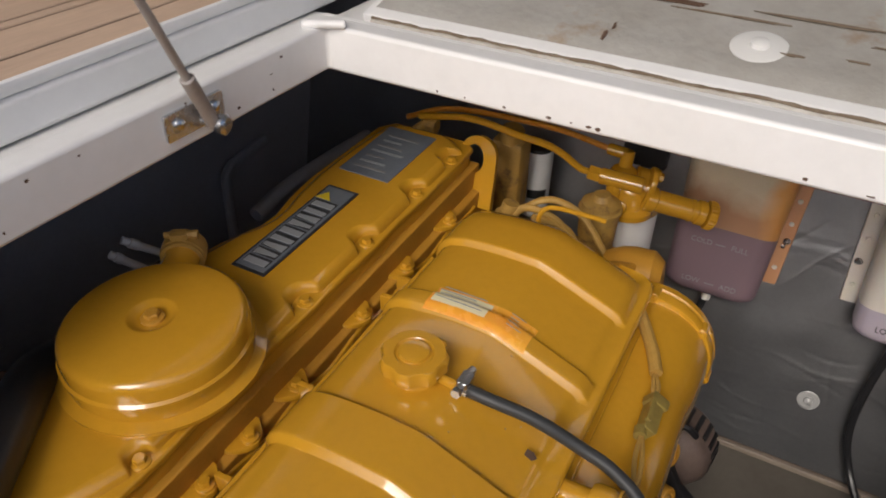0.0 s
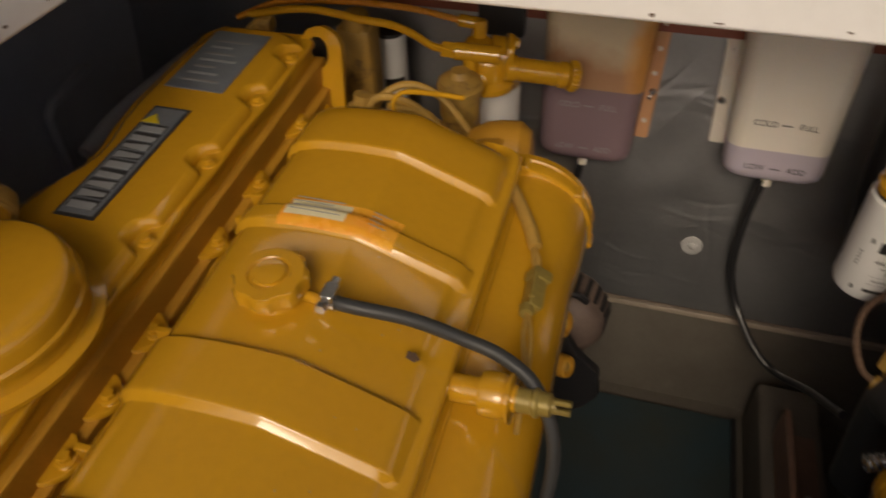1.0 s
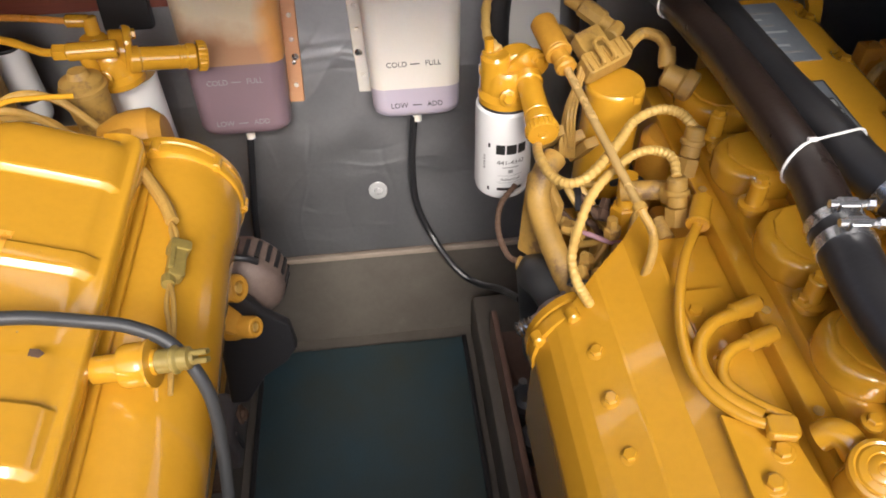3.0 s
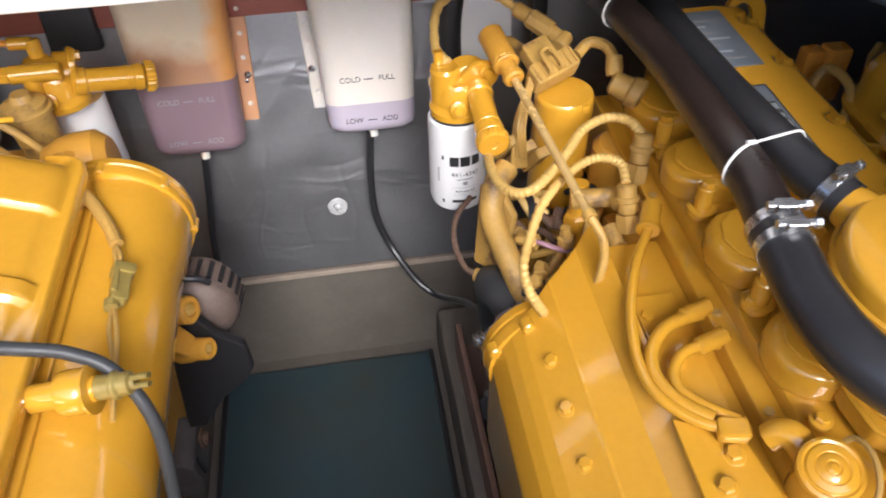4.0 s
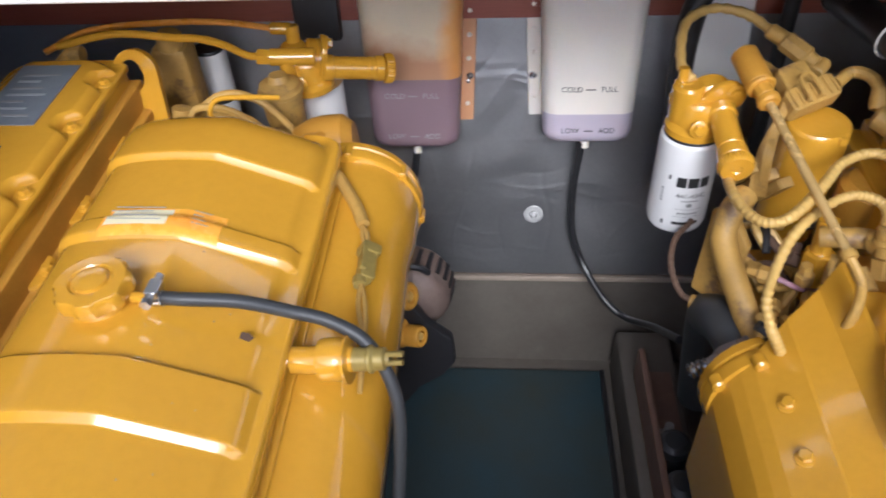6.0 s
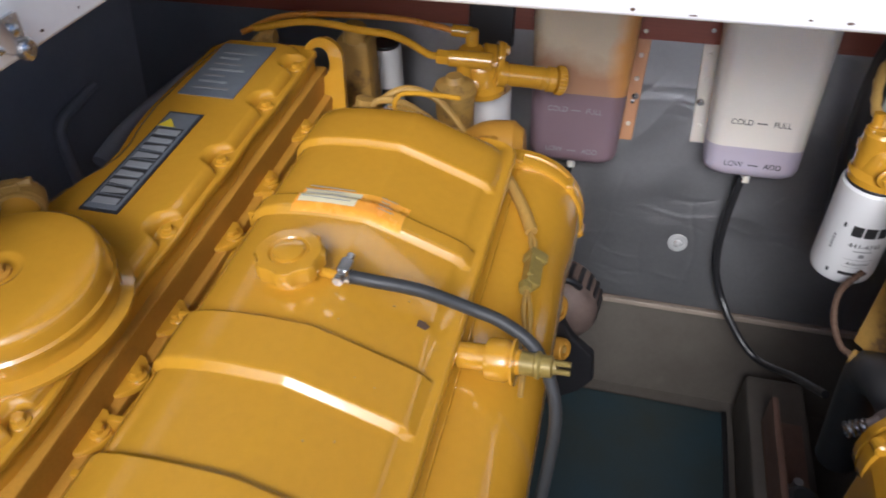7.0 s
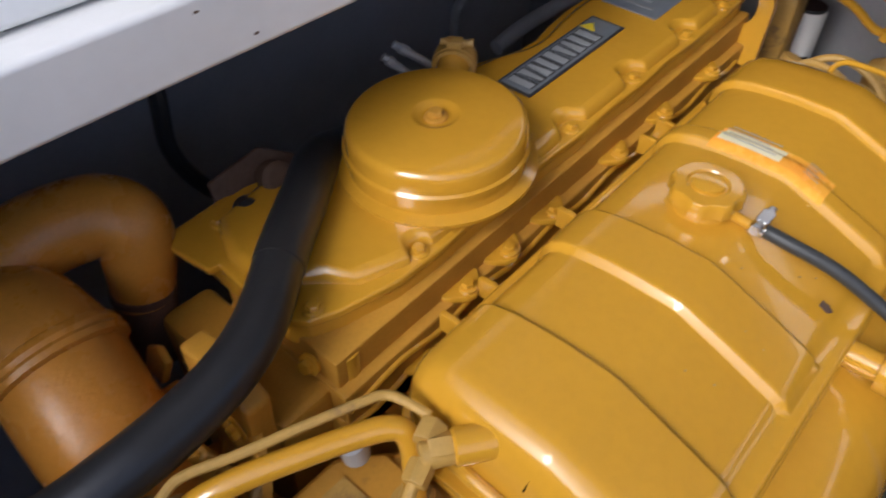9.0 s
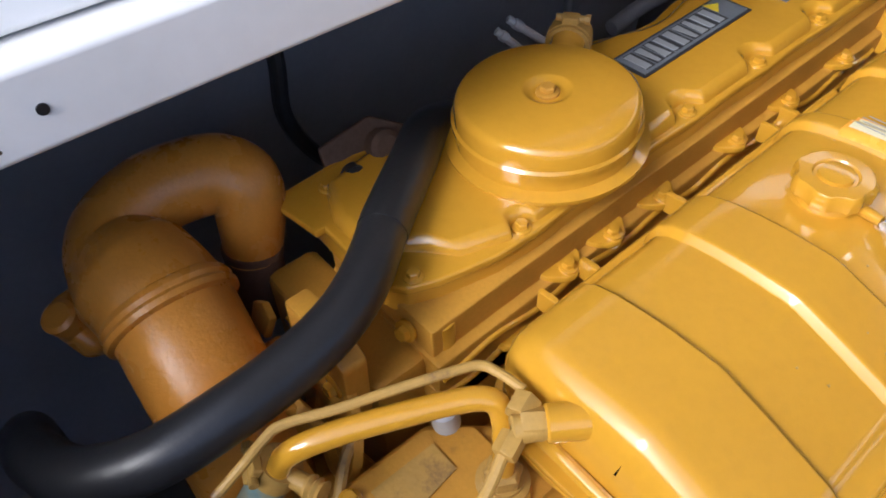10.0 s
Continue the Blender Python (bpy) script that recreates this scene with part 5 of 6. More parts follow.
part("connector", merge(prism(rounded(0.02, 0.05, 0.004, 2), (-0.097, 0.61, 0.928), (0.8, 0.1, -0.55), (-0.05, 1, 0.03), 0.018, 0.003), prism(rounded(0.026, 0.016, 0.003, 2), (-0.098, 0.636, 0.928), (0.8, 0.1, -0.55), (-0.05, 1, 0.03), 0.021, 0.002), prism(rounded(0.007, 0.036, 0.002, 2), (-0.096, 0.612, 0.944), (0.8, 0.1, -0.55), (-0.05, 1, 0.03), 0.007, 0.0015), rod((-0.097, 0.586, 0.938), (-0.095, 0.574, 0.938), 0.008, 10)), OLIVE, engine, "grimy olive wire connector")
for k in (-1, 1):
    part("wire", tube([(-0.107, 0.68, 0.942), (-0.1 + 0.003 * k, 0.66, 0.945), (-0.096 + 0.002 * k, 0.642, 0.94)], 0.0028, 8), OLD_YELLOW, engine)
    part("wire", tube([(-0.094, 0.58, 0.937), (-0.087 + 0.004 * k, 0.54, 0.94), (-0.08 + 0.002 * k, 0.5, 0.935), (-0.075, 0.43, 0.92)], 0.0028, 8), OLD_YELLOW, engine)
# alternator, belt guard and front housings
alt = part("alternator", lathe([(0.02, -0.02), (0.045, -0.015), (0.06, 0.0), (0.066, 0.01), (0.066, 0.05), (0.06, 0.062), (0.04, 0.07), (0, 0.072)], (-0.072, 0.755, 0.725), (0.12, 1, 0), 32), ALLOY, engine, "dusty brown-grey slotted alternator")
for k in range(24):
    a = 2 * math.pi * k / 24
    c = Vector((-0.069, 0.785, 0.725))
    part("vent_slot", prism([(-0.0035, -0.018), (0.0035, -0.018), (0.0035, 0.016), (-0.0035, 0.016)], c + Vector((math.cos(a) * 0.0655, 0, math.sin(a) * 0.0655)), (math.sin(a), 0, -math.cos(a)), (0.12, 1, 0), 0.003, 0), BLACK, alt)
part("alternator_bracket", prism([(-0.07, 0.1), (-0.03, 0.11), (0.0, 0.06), (0.035, 0.03), (0.04, -0.02), (0.02, -0.05), (-0.02, -0.08), (-0.06, -0.14), (-0.09, -0.14)], (-0.035, 0.72, 0.66), (1, 0, 0), (0, 0.1, 1), 0.02, 0.006), BLACK, engine, "black steel bracket")
for x, y, z, r in ((-0.078, 0.715, 0.775, 0.021), (-0.064, 0.69, 0.715, 0.017)):
    d = Vector((0.85, -0.35, 0.3)).normalized()
    o = Vector((x, y, z))
    arm = part("tensioner_arm", merge(lathe([(r * 1.25, -0.03), (r * 1.2, -0.012), (r, -0.004), (r, 0.02), (r * 0.86, 0.024), (r * 0.55, 0.024), (r * 0.5, 0.012), (0, 0.012)], o, d, 24), prism([(-0.07, -0.02), (-0.01, -r), (0.006, 0.0), (-0.01, r), (-0.07, 0.026)], o - d * 0.012, (0.5, 0.2, -0.85), d.cross(Vector((0.5, 0.2, -0.85))), 0.014, 0.004)), CAST_YELLOW, engine)
    part("bolt", bolt(o + d * 0.013, d, r * 0.42, 0.01, False), OLD_YELLOW, arm)
part("charge_lead", tube([(-0.09, 0.74, 0.79), (-0.075, 0.745, 0.805), (-0.05, 0.75, 0.8), (-0.035, 0.755, 0.785)], 0.0055, 8), BLACK, engine)
part("pump_housing", lathe([(0.02, -0.05), (0.04, -0.045), (0.05, -0.02), (0.052, 0.0), (0.05, 0.03), (0.036, 0.045), (0, 0.048)], (-0.195, 0.895, 0.915), (1, 0.1, 0.1), 28), CAST_YELLOW, engine)
part("pump_elbow", tube([(-0.26, 0.88, 0.88), (-0.22, 0.86, 0.935), (-0.19, 0.85, 0.95)], 0.022, 18), CAST_YELLOW, engine)
part("front_cover", box(-0.72, -0.2, 0.98, 1.06, 0.35, 0.86, 0.02), CAST_YELLOW, engine)


# ---- fuel filter assembly, one for each engine ----
def filter_unit(e, base, knob_dir, tag):
    """Filter head with a screw-on canister and a hand priming pump."""
    b = Vector(base)
    d = Vector(knob_dir).normalized()
    head = part("filter_head", merge(lathe([(0.04, 0), (0.045, 0.004), (0.045, 0.014), (0.036, 0.022), (0.032, 0.05), (0.026, 0.058), (0, 0.058)], b, (0, 0, 1), 32),
                                     lathe([(0.02, 0), (0.024, 0.002), (0.024, 0.055), (0.02, 0.06), (0, 0.06)], b + Vector((-0.018, 0.004, 0.02)), (0, 0, 1), 24), lathe([(0, 0), (0.03, 0.0), (0.034, 0.004), (0.034, 0.03), (0.03, 0.034), (0, 0.034)], b + Vector((0.018, 0.012, 0.05)) - d * 0.02, d, 32)), YELLOW, e)
    fx = Vector((0.62, 0, 0.78))
    fx = (fx - d * fx.dot(d)).normalized()
    flange = part("pump_flange", prism(rounded(0.098, 0.056, 0.026, 6), b + Vector((0.022, 0.0, 0.05)), fx, d.cross(fx), 0.011, 0.003), YELLOW, head)
    for s in (-1, 1):
        part("bolt", bolt(b + Vector((0.022, 0.0, 0.05)) + fx * 0.038 * s + d * 0.011 * (1 if d.cross(fx).dot(d) >= 0 else 1), d, 0.0085, 0.009), YELLOW, flange)
    part("bolt", bolt(b + Vector((-0.005, -0.045, 0.03)), (0, -1, 0.2), 0.009, 0.009), YELLOW, head)
    p0 = b + Vector((0.03, -0.012, 0.045))
    q = lambda s: p0 + d * s
    part("priming_pump", merge(rod(q(0.0), q(0.105), 0.0198, 28, bevel=0.003), rod(q(0.0), q(0.02), 0.0225, 28, bevel=0.003), rod(q(0.078), q(0.084), 0.0208, 28, bevel=0.001), rod(q(0.09), q(0.106), 0.0225, 28, bevel=0.002)), YELLOW, head, "hand priming pump")
    bm = lathe([(0.018, 0), (0.0245, 0.002), (0.025, 0.013), (0.0225, 0.017), (0.008, 0.0175), (0.006, 0.0155), (0.003, 0.0155), (0, 0.017)], q(0.107), d, 72)
    for v in bm.verts:
        w = v.co - q(0.107)
        w -= d * w.dot(d)
        if w.length > 0.0235:
            a1 = d.orthogonal().normalized()
            v.co += w.normalized() * (0.0009 if math.sin(24 * math.atan2(w.dot(d.cross(a1)), w.dot(a1))) > 0 else -0.0006)
    part("pump_knob", bm, YELLOW, head, "knurled yellow pump knob")
    return head


def canister(name, at, h, r, label, readable):
    t = thing(name, (at[0], at[1], at[2] - h), label, "filter", "fuel filters")
    c = Vector(at)
    part("can", lathe([(r * 0.5, -h), (r * 0.8, -h + 0.002), (r * 0.95, -h + 0.008), (r, -h + 0.018), (r, -0.012), (r * 0.98, -0.004), (r * 0.9, 0.0), (0, 0.0)], c, (0, 0, 1), 48), PAPER, t)
    if not readable and r > 0.04:
        part("filter_base", lathe([(r * 1.02, 0.0), (r * 1.06, 0.004), (r * 1.06, 0.02), (r * 0.9, 0.03), (0, 0.034)], c, (0, 0, 1), 32), OLD_YELLOW, t)
    part("seal", lathe([(r * 0.9, 0.0), (r * 0.92, 0.002), (r * 0.92, 0.004), (r * 0.88, 0.006), (0, 0.006)], c, (0, 0, 1), 40), BLACK, t)

    def strip(ang, z, x0, x1, y0, y1, mat, nm="print_bar"):
        k = max(2, int((x1 - x0) / 0.004))
        bm = bmesh.new()
        lo = []
        hi = []
        for i in range(k + 1):
            a = ang + (x0 + (x1 - x0) * i / k) / r
            lo.append(bm.verts.new(c + Vector(((r + 0.0005) * math.cos(a), (r + 0.0005) * math.sin(a), z + y0))))
            hi.append(bm.verts.new(c + Vector(((r + 0.0005) * math.cos(a), (r + 0.0005) * math.sin(a), z + y1))))
        for i in range(k):
            bm.faces.new((lo[i], lo[i + 1], hi[i + 1], hi[i]))
        return part(nm, bm, mat, t)

    if not readable:
        strip(radians(-60), -0.09, -0.02, 0.02, -0.01, 0.01, INK)
        return t
    f = radians(-84)

    def wrap_words(text, size, z, dx=0.0):
        ob = words("lettering", text, size, Matrix.Identity(4), INK, t, "", 0.0)
        ob.matrix_basis = Matrix.Identity(4)
        base = t.location
        for v in ob.data.vertices:
            a = f + (v.co.x + dx) / r
            v.co = c + Vector(((r + 0.0007) * math.cos(a), (r + 0.0007) * math.sin(a), z + v.co.y)) - base
        return ob

    # plain blocks where the maker's mark is printed
    for x0, x1 in ((-0.026, -0.011), (-0.0085, 0.0085), (0.011, 0.026)):
        strip(f, -0.075, x0, x1, 0.0, 0.019, INK, "mark_block")
    wrap_words("441-4342", 0.0125, -0.092)
    strip(f, -0.102, -0.014, 0.014, -0.001, 0.001, GREYINK)
    strip(f, -0.11, -0.004, 0.004, -0.004, 0.003, GREYINK)
    wrap_words("Advanced", 0.0085, -0.127)
    for y0, y1, x0, x1 in ((-0.1345, -0.1338, -0.022, 0.022), (-0.1195, -0.1188, -0.022, 0.022)):
        strip(f, 0, x0, x1, y0, y1, GREYINK)
    strip(f, -0.148, -0.022, 0.022, -0.003, 0.003, INK)
    for z in (-0.06, -0.15):
        strip(f, z, -0.04, -0.036, -0.004, 0.004, INK)
    for k in range(5):
        strip(f, -0.085 - 0.006 * k, -0.049, -0.045, -0.002, 0.002, GREYINK)
    return t


hr = filter_unit(engine_r, (0.372, 0.958, 0.905), (0.02, -0.97, -0.2), "r")
canister("fuel_filter", (0.372, 0.958, 0.903), 0.178, 0.0485, "white enamelled spin-on fuel filter with black print", True)
hl = filter_unit(engine, (-0.262, 1.085, 0.914), (0.93, 0.33, -0.2), "l")
canister("fuel_filter", (-0.262, 1.125, 0.905), 0.17, 0.0485, "white spin-on fuel filter half hidden behind the engine", False)
canister("fuel_filter", (-0.478, 1.2, 0.93), 0.15, 0.031, "white spin-on filter in shade at the front of the engine", False)
part("filter_bracket", box(-0.318, -0.262, 0.985, 1.04, 0.8, 0.94, 0.012), OLD_YELLOW, engine)
part("filter_mount", merge(box(-0.535, -0.468, 1.08, 1.14, 0.82, 0.99, 0.014), rod((-0.5, 1.1, 0.98), (-0.495, 1.1, 1.015), 0.022, 16, bevel=0.005)), OLD_YELLOW, engine)
part("filter_cap", lathe([(0.032, -0.03), (0.034, 0.01), (0.034, 0.016), (0.037, 0.018), (0.037, 0.024), (0.033, 0.026), (0.033, 0.034), (0.018, 0.04), (0.014, 0.05), (0, 0.05)], (-0.29, 1.008, 0.932), (0, 0, 1), 24), OLD_YELLOW, engine)
part("tee_fitting", merge(rod((-0.31, 1.048, 0.992), (-0.235, 1.055, 0.989), 0.0145, 18, bevel=0.002), rod((-0.284, 1.051, 0.95), (-0.284, 1.051, 0.995), 0.013, 16), lathe([(0.013, 0), (0.014, 0.002), (0.014, 0.02), (0.012, 0.022)], (-0.308, 1.048, 0.992), (-1, 0, 0.05), 6)), YELLOW, engine)
part("elbow_fitting", merge(rod((-0.282, 1.1, 0.975), (-0.282, 1.108, 1.02), 0.012, 16, bevel=0.002), rod((-0.282, 1.107, 1.013), (-0.318, 1.105, 1.016), 0.0105, 16, bevel=0.002)), YELLOW, engine)
part("fuel_pipe", tube([(-0.315, 1.105, 1.016), (-0.4, 1.1, 1.03), (-0.5, 1.09, 1.035), (-0.62, 1.075, 1.03), (-0.7, 1.06, 1.0)], 0.0055, 10), RUST_YELLOW, engine)
part("fuel_pipe", tube([(-0.325, 1.047, 0.994), (-0.345, 1.042, 0.999), (-0.375, 1.028, 1.025), (-0.405, 1.018, 1.04), (-0.45, 1.018, 1.043), (-0.55, 1.03, 1.045), (-0.66, 1.04, 1.02)], 0.0065, 10), YELLOW, engine)
part("thin_pipe", tube([(-0.335, 0.83, 0.99), (-0.337, 0.834, 1.02), (-0.325, 0.842, 1.034), (-0.29, 0.855, 1.03), (-0.246, 0.87, 1.02)], 0.0038, 8), YELLOW, engine)
part("nipple", merge(rod((-0.338, 0.83, 0.955), (-0.338, 0.83, 1.0), 0.012, 6), rod((-0.338, 0.83, 0.99), (-0.36, 0.82, 0.98), 0.01, 10)), YELLOW, engine)
for k, pts in enumerate(([(-0.4, 0.86, 0.96), (-0.38, 0.88, 0.995), (-0.33, 0.89, 0.985), (-0.29, 0.9, 0.94)], [(-0.42, 0.9, 0.95), (-0.36, 0.93, 0.99), (-0.3, 0.93, 0.98), (-0.25, 0.92, 0.93)], [(-0.36, 0.87, 0.99), (-0.31, 0.9, 0.965), (-0.27, 0.9, 0.9)])):
    part("harness_wire", tube(pts, 0.006, 8), OLD_YELLOW, engine)
part("harness_plug", lathe([(0.018, 0), (0.02, 0.004), (0.02, 0.03), (0.014, 0.034), (0.014, 0.05)], (-0.41, 0.87, 0.95), (0.2, 0.2, 1), 16), OLD_YELLOW, engine)
part("sensor_clip", merge(rod((-0.69, 1.03, 0.97), (-0.655, 1.05, 1.0), 0.01, 10), rod((-0.655, 1.05, 1.0), (-0.63, 1.05, 1.0), 0.014, 10)), OLD_YELLOW, engine)

# ---- right engine: inboard side ----
R = engine_r
rail = part("intake_rail", shear(merge(box(0.606, 0.69, 0.08, 0.98, 0.72, 0.872, 0.006), box(0.632, 0.72, 0.08, 0.98, 0.86, 0.893, 0.008))), YELLOW, R)
for y0, y1 in ((0.81, 0.94), (0.665, 0.775), (0.5, 0.625), (0.345, 0.46)):
    ym, hl_ = (y0 + y1) / 2, (y1 - y0) / 2
    poly = [(0.74, -hl_ * 0.98), (0.68, -hl_ * 0.98), (0.65, -hl_ * 0.85), (0.63, -hl_ * 0.5), (0.622, 0), (0.63, hl_ * 0.5), (0.65, hl_ * 0.85), (0.68, hl_ * 0.98), (0.74, hl_ * 0.98)]
    part("port_cover", shear(prism(poly, (0, ym, 0.885), (1, 0, 0), (0, 1, 0), 0.047, 0.014, 4)), YELLOW, rail)
    part("cover_rim", shear(prism([(x + 0.016 if x < 0.7 else x, y * 0.86) for x, y in poly], (0, ym, 0.93), (1, 0, 0), (0, 1, 0), 0.006, 0.003, 2)), YELLOW, rail)
for y in (0.795, 0.648, 0.482):
    part("stud_bolt", merge(rod((0.652, y, 0.88 + sl(y)), (0.652, y, 0.945 + sl(y)), 0.012, 14, bevel=0.002), bolt((0.652, y, 0.945 + sl(y)), (0, 0, 1), 0.009, 0.008, False), lathe([(0.02, 0), (0.02, 0.006), (0.013, 0.008)], (0.652, y, 0.903 + sl(y)), (0, 0, 1), 20)), YELLOW, rail)
for y in (0.86, 0.58, 0.42, 0.2):
    part("bolt", bolt((0.642, y - 0.1, 0.906 + sl(y)), (0, 0, 1), 0.008, 0.009), YELLOW, rail)
for y in (0.72, 0.5, 0.36):
    part("plug_screw", lathe([(0.006, 0), (0.006, 0.002), (0.003, 0.003), (0, 0.001)], (0.617, y, 0.873 + sl(y)), (0, 0, 1), 12), OLD_YELLOW, rail)

# aftercooler housing: a faceted casing lying along the engine
sec = [(0.352, 0.56), (0.352, 0.715), (0.354, 0.732), (0.36, 0.75), (0.369, 0.768), (0.381, 0.783), (0.395, 0.795), (0.438, 0.821), (0.442, 0.824), (0.446, 0.824), (0.49, 0.839), (0.518, 0.862), (0.523, 0.864), (0.523, 0.56)]
bm = bmesh.new()
rows = []
for k, y in enumerate((-0.35, 0.0, 0.3, None)):
    row = []
    for x, z in sec:
        yy = y if y is not None else 0.575 + max(0, x - 0.38) * 0.85
        row.append(bm.verts.new((x, yy, z)))
    rows.append(row)
for a, b in zip(rows, rows[1:]):
    for i in range(len(sec) - 1):
        bm.faces.new((a[i], a[i + 1], b[i + 1], b[i]))
bm.faces.new(rows[0])
bm.faces.new(rows[-1])
bmesh.ops.recalc_face_normals(bm, faces=bm.faces)
cool = part("aftercooler_housing", shear(bm), YELLOW, R, "faceted yellow aftercooler housing", 9)
for x, y, z, n in ((0.418, 0.511, 0.808, (-0.35, 0, 1)), (0.418, 0.44, 0.806, (-0.35, 0, 1)), (0.42, 0.366, 0.802, (-0.35, 0, 1)), (0.42, 0.27, 0.798, (-0.35, 0, 1))):
    part("bolt", bolt((x, y, z + 0.0), n, 0.0085, 0.009), YELLOW, cool)
part("side_shelf", shear(merge(box(0.515, 0.607, 0.0, 0.66, 0.7, 0.846, 0.004), box(0.53, 0.59, 0.38, 0.56, 0.845, 0.853, 0.003))), YELLOW, R)
part("shelf_bracket", shear(prism([(0.505, 0.0), (0.589, 0.0), (0.589, 0.252), (0.578, 0.336), (0.558, 0.366), (0.53, 0.36), (0.51, 0.37)], (0, 0.0, 0.866), (1, 0, 0), (0, 1, 0), 0.006, 0.002)), YELLOW, R)
for x, y in ((0.568, 0.318), (0.545, 0.285), (0.538, 0.2)):
    part("bolt", bolt((x - 0.01, y, 0.872 + sl(y)), (-0.2, 0, 1), 0.009, 0.01), YELLOW, R)
for x, y in ((0.542, 0.525), (0.55, 0.452)):
    part("bolt", bolt((x, y, 0.85), (0, 0, 1), 0.009, 0.01), YELLOW, R)
# end cap of the aftercooler with its clamp and black hose
cap = part("end_cap", lathe([(0.082, 0), (0.086, 0.002), (0.086, 0.02), (0.082, 0.022), (0.0815, 0.027), (0.085, 0.029), (0.084, 0.042), (0.07, 0.056), (0.05, 0.066), (0.042, 0.09)], (0.435, 0.575, 0.725), (-0.12, 1, -0.1), 36), YELLOW, R)
for k in range(3):
    a = radians(70 + 42 * k)
    p = Vector((0.435 + 0.084 * math.cos(a), 0.566, 0.725 + 0.088 * math.sin(a)))
    part("cap_lug", rod(p, p + Vector((-0.12, 1, -0.1)).normalized() * 0.022, 0.0095, 14, bevel=0.003), YELLOW, cap)
part("hose_elbow", tube([(0.418, 0.635, 0.72), (0.412, 0.665, 0.735), (0.402, 0.7, 0.738), (0.397, 0.74, 0.715), (0.405, 0.775, 0.66), (0.43, 0.79, 0.45)], 0.034, 28), GREY_HOSE, R, "dark grey rubber hose elbow")
part("hose_clamp", merge(band((0.414, 0.655, 0.728), (-0.15, 0.95, 0.25), 0.0365, 0.014), rod((0.39, 0.65, 0.735), (0.352, 0.64, 0.705), 0.008, 12)), DULL, R)
part("clamp_spring", lathe([(0.011, 0), (0.013, 0.003), (0.01, 0.006), (0.013, 0.01), (0.01, 0.014), (0.013, 0.018), (0.01, 0.022), (0.013, 0.026), (0.008, 0.03), (0, 0.03)], (0.37, 0.645, 0.715), (-0.85, -0.1, -0.4), 14), STEEL, R, "bright steel spring bolt")
# pump and secondary filter in the corner
part("strainer_can", lathe([(0.047, -0.2), (0.047, -0.008), (0.0455, -0.003), (0.043, 0.0), (0, 0.0)], (0.53, 0.9, 0.958), (0, -0.03, 1), 40), YELLOW, R)
part("can_tab", box(0.545, 0.556, 0.852, 0.862, 0.945, 0.957, 0.002), YELLOW, R)
part("second_can", lathe([(0.05, -0.2), (0.05, -0.01), (0.04, 0.0), (0, 0.003)], (0.625, 0.86, 0.88), (0, 0, 1), 32), CAST_YELLOW, R)
part("oil_cooler", merge(box(0.44, 0.62, 0.62, 0.92, 0.5, 0.7, 0.02), box(0.56, 0.62, 0.64, 0.76, 0.68, 0.83, 0.012)), CAST_YELLOW, R)
part("elbow_pipe", tube([(0.6, 0.7, 0.86), (0.57, 0.72, 0.885), (0.52, 0.735, 0.88), (0.505, 0.74, 0.876)], 0.0145, 16), OLD_YELLOW, R)
part("valve_body", merge(rod((0.52, 0.74, 0.76), (0.52, 0.75, 0.84), 0.022, 6, bevel=0.003), rod((0.52, 0.75, 0.83), (0.52, 0.76, 0.89), 0.014, 16)), YELLOW, R)
part("pipe_union", merge(rod((0.6, 0.7, 0.86), (0.565, 0.705, 0.89), 0.014, 12), lathe([(0.016, 0), (0.018, 0.003), (0.018, 0.02), (0.015, 0.024)], (0.57, 0.704, 0.885), (-0.4, 0.1, 0.9), 6), rod((0.545, 0.69, 0.86), (0.55, 0.66, 0.85), 0.012, 12)), OLD_YELLOW, R)
# dipstick tube with its handle
a, b = Vector((0.425, 0.975, 1.028)), Vector((0.494, 0.64, 0.93))
d = (b - a).normalized()
ds = part("dipstick", rod(a + d * 0.095, b, 0.0062, 14), ROD, R, "worn yellow pull rod")
part("dipstick_handle", merge(rod(a, a + d * 0.07, 0.0195, 24, bevel=0.005), rod(a + d * 0.066, a + d * 0.073, 0.0205, 24, bevel=0.002), rod(a + d * 0.07, a + d * 0.092, 0.0135, 20, bevel=0.003), rod(a + d * 0.09, a + d * 0.104, 0.0158, 20, bevel=0.003)), CAST_YELLOW, R, "thick browned yellow handle")
part("hook", tube([b, b + Vector((0.012, -0.02, -0.02)), (0.509, 0.61, 0.885), (0.503, 0.6, 0.86), (0.497, 0.603, 0.81)], 0.0062, 10), OLD_YELLOW, R)
part("collar", lathe([(0.009, 0), (0.0095, 0.002), (0.0095, 0.008), (0.009, 0.01)], b - d * 0.008, d, 14), OLD_YELLOW, R)
# injector wiring looms
part("loom", loom([(0.615, 0.785, 0.945), (0.6, 0.81, 0.955), (0.57, 0.818, 0.958), (0.53, 0.8, 0.955), (0.5, 0.765, 0.95), (0.469, 0.73, 0.945), (0.435, 0.7, 0.94), (0.41, 0.705, 0.93), (0.395, 0.74, 0.922), (0.392, 0.79, 0.915), (0.4, 0.84, 0.9)], 0.0068), LOOM, R, "ribbed yellow wiring loom")
part("loom", loom([(0.565, 0.705, 0.925), (0.567, 0.735, 0.935), (0.545, 0.752, 0.937), (0.515, 0.747, 0.935), (0.475, 0.72, 0.928), (0.443, 0.69, 0.915), (0.42, 0.655, 0.895), (0.402, 0.615, 0.88), (0.404, 0.59, 0.862), (0.414, 0.582, 0.842), (0.43, 0.584, 0.81)], 0.0064), LOOM, R)
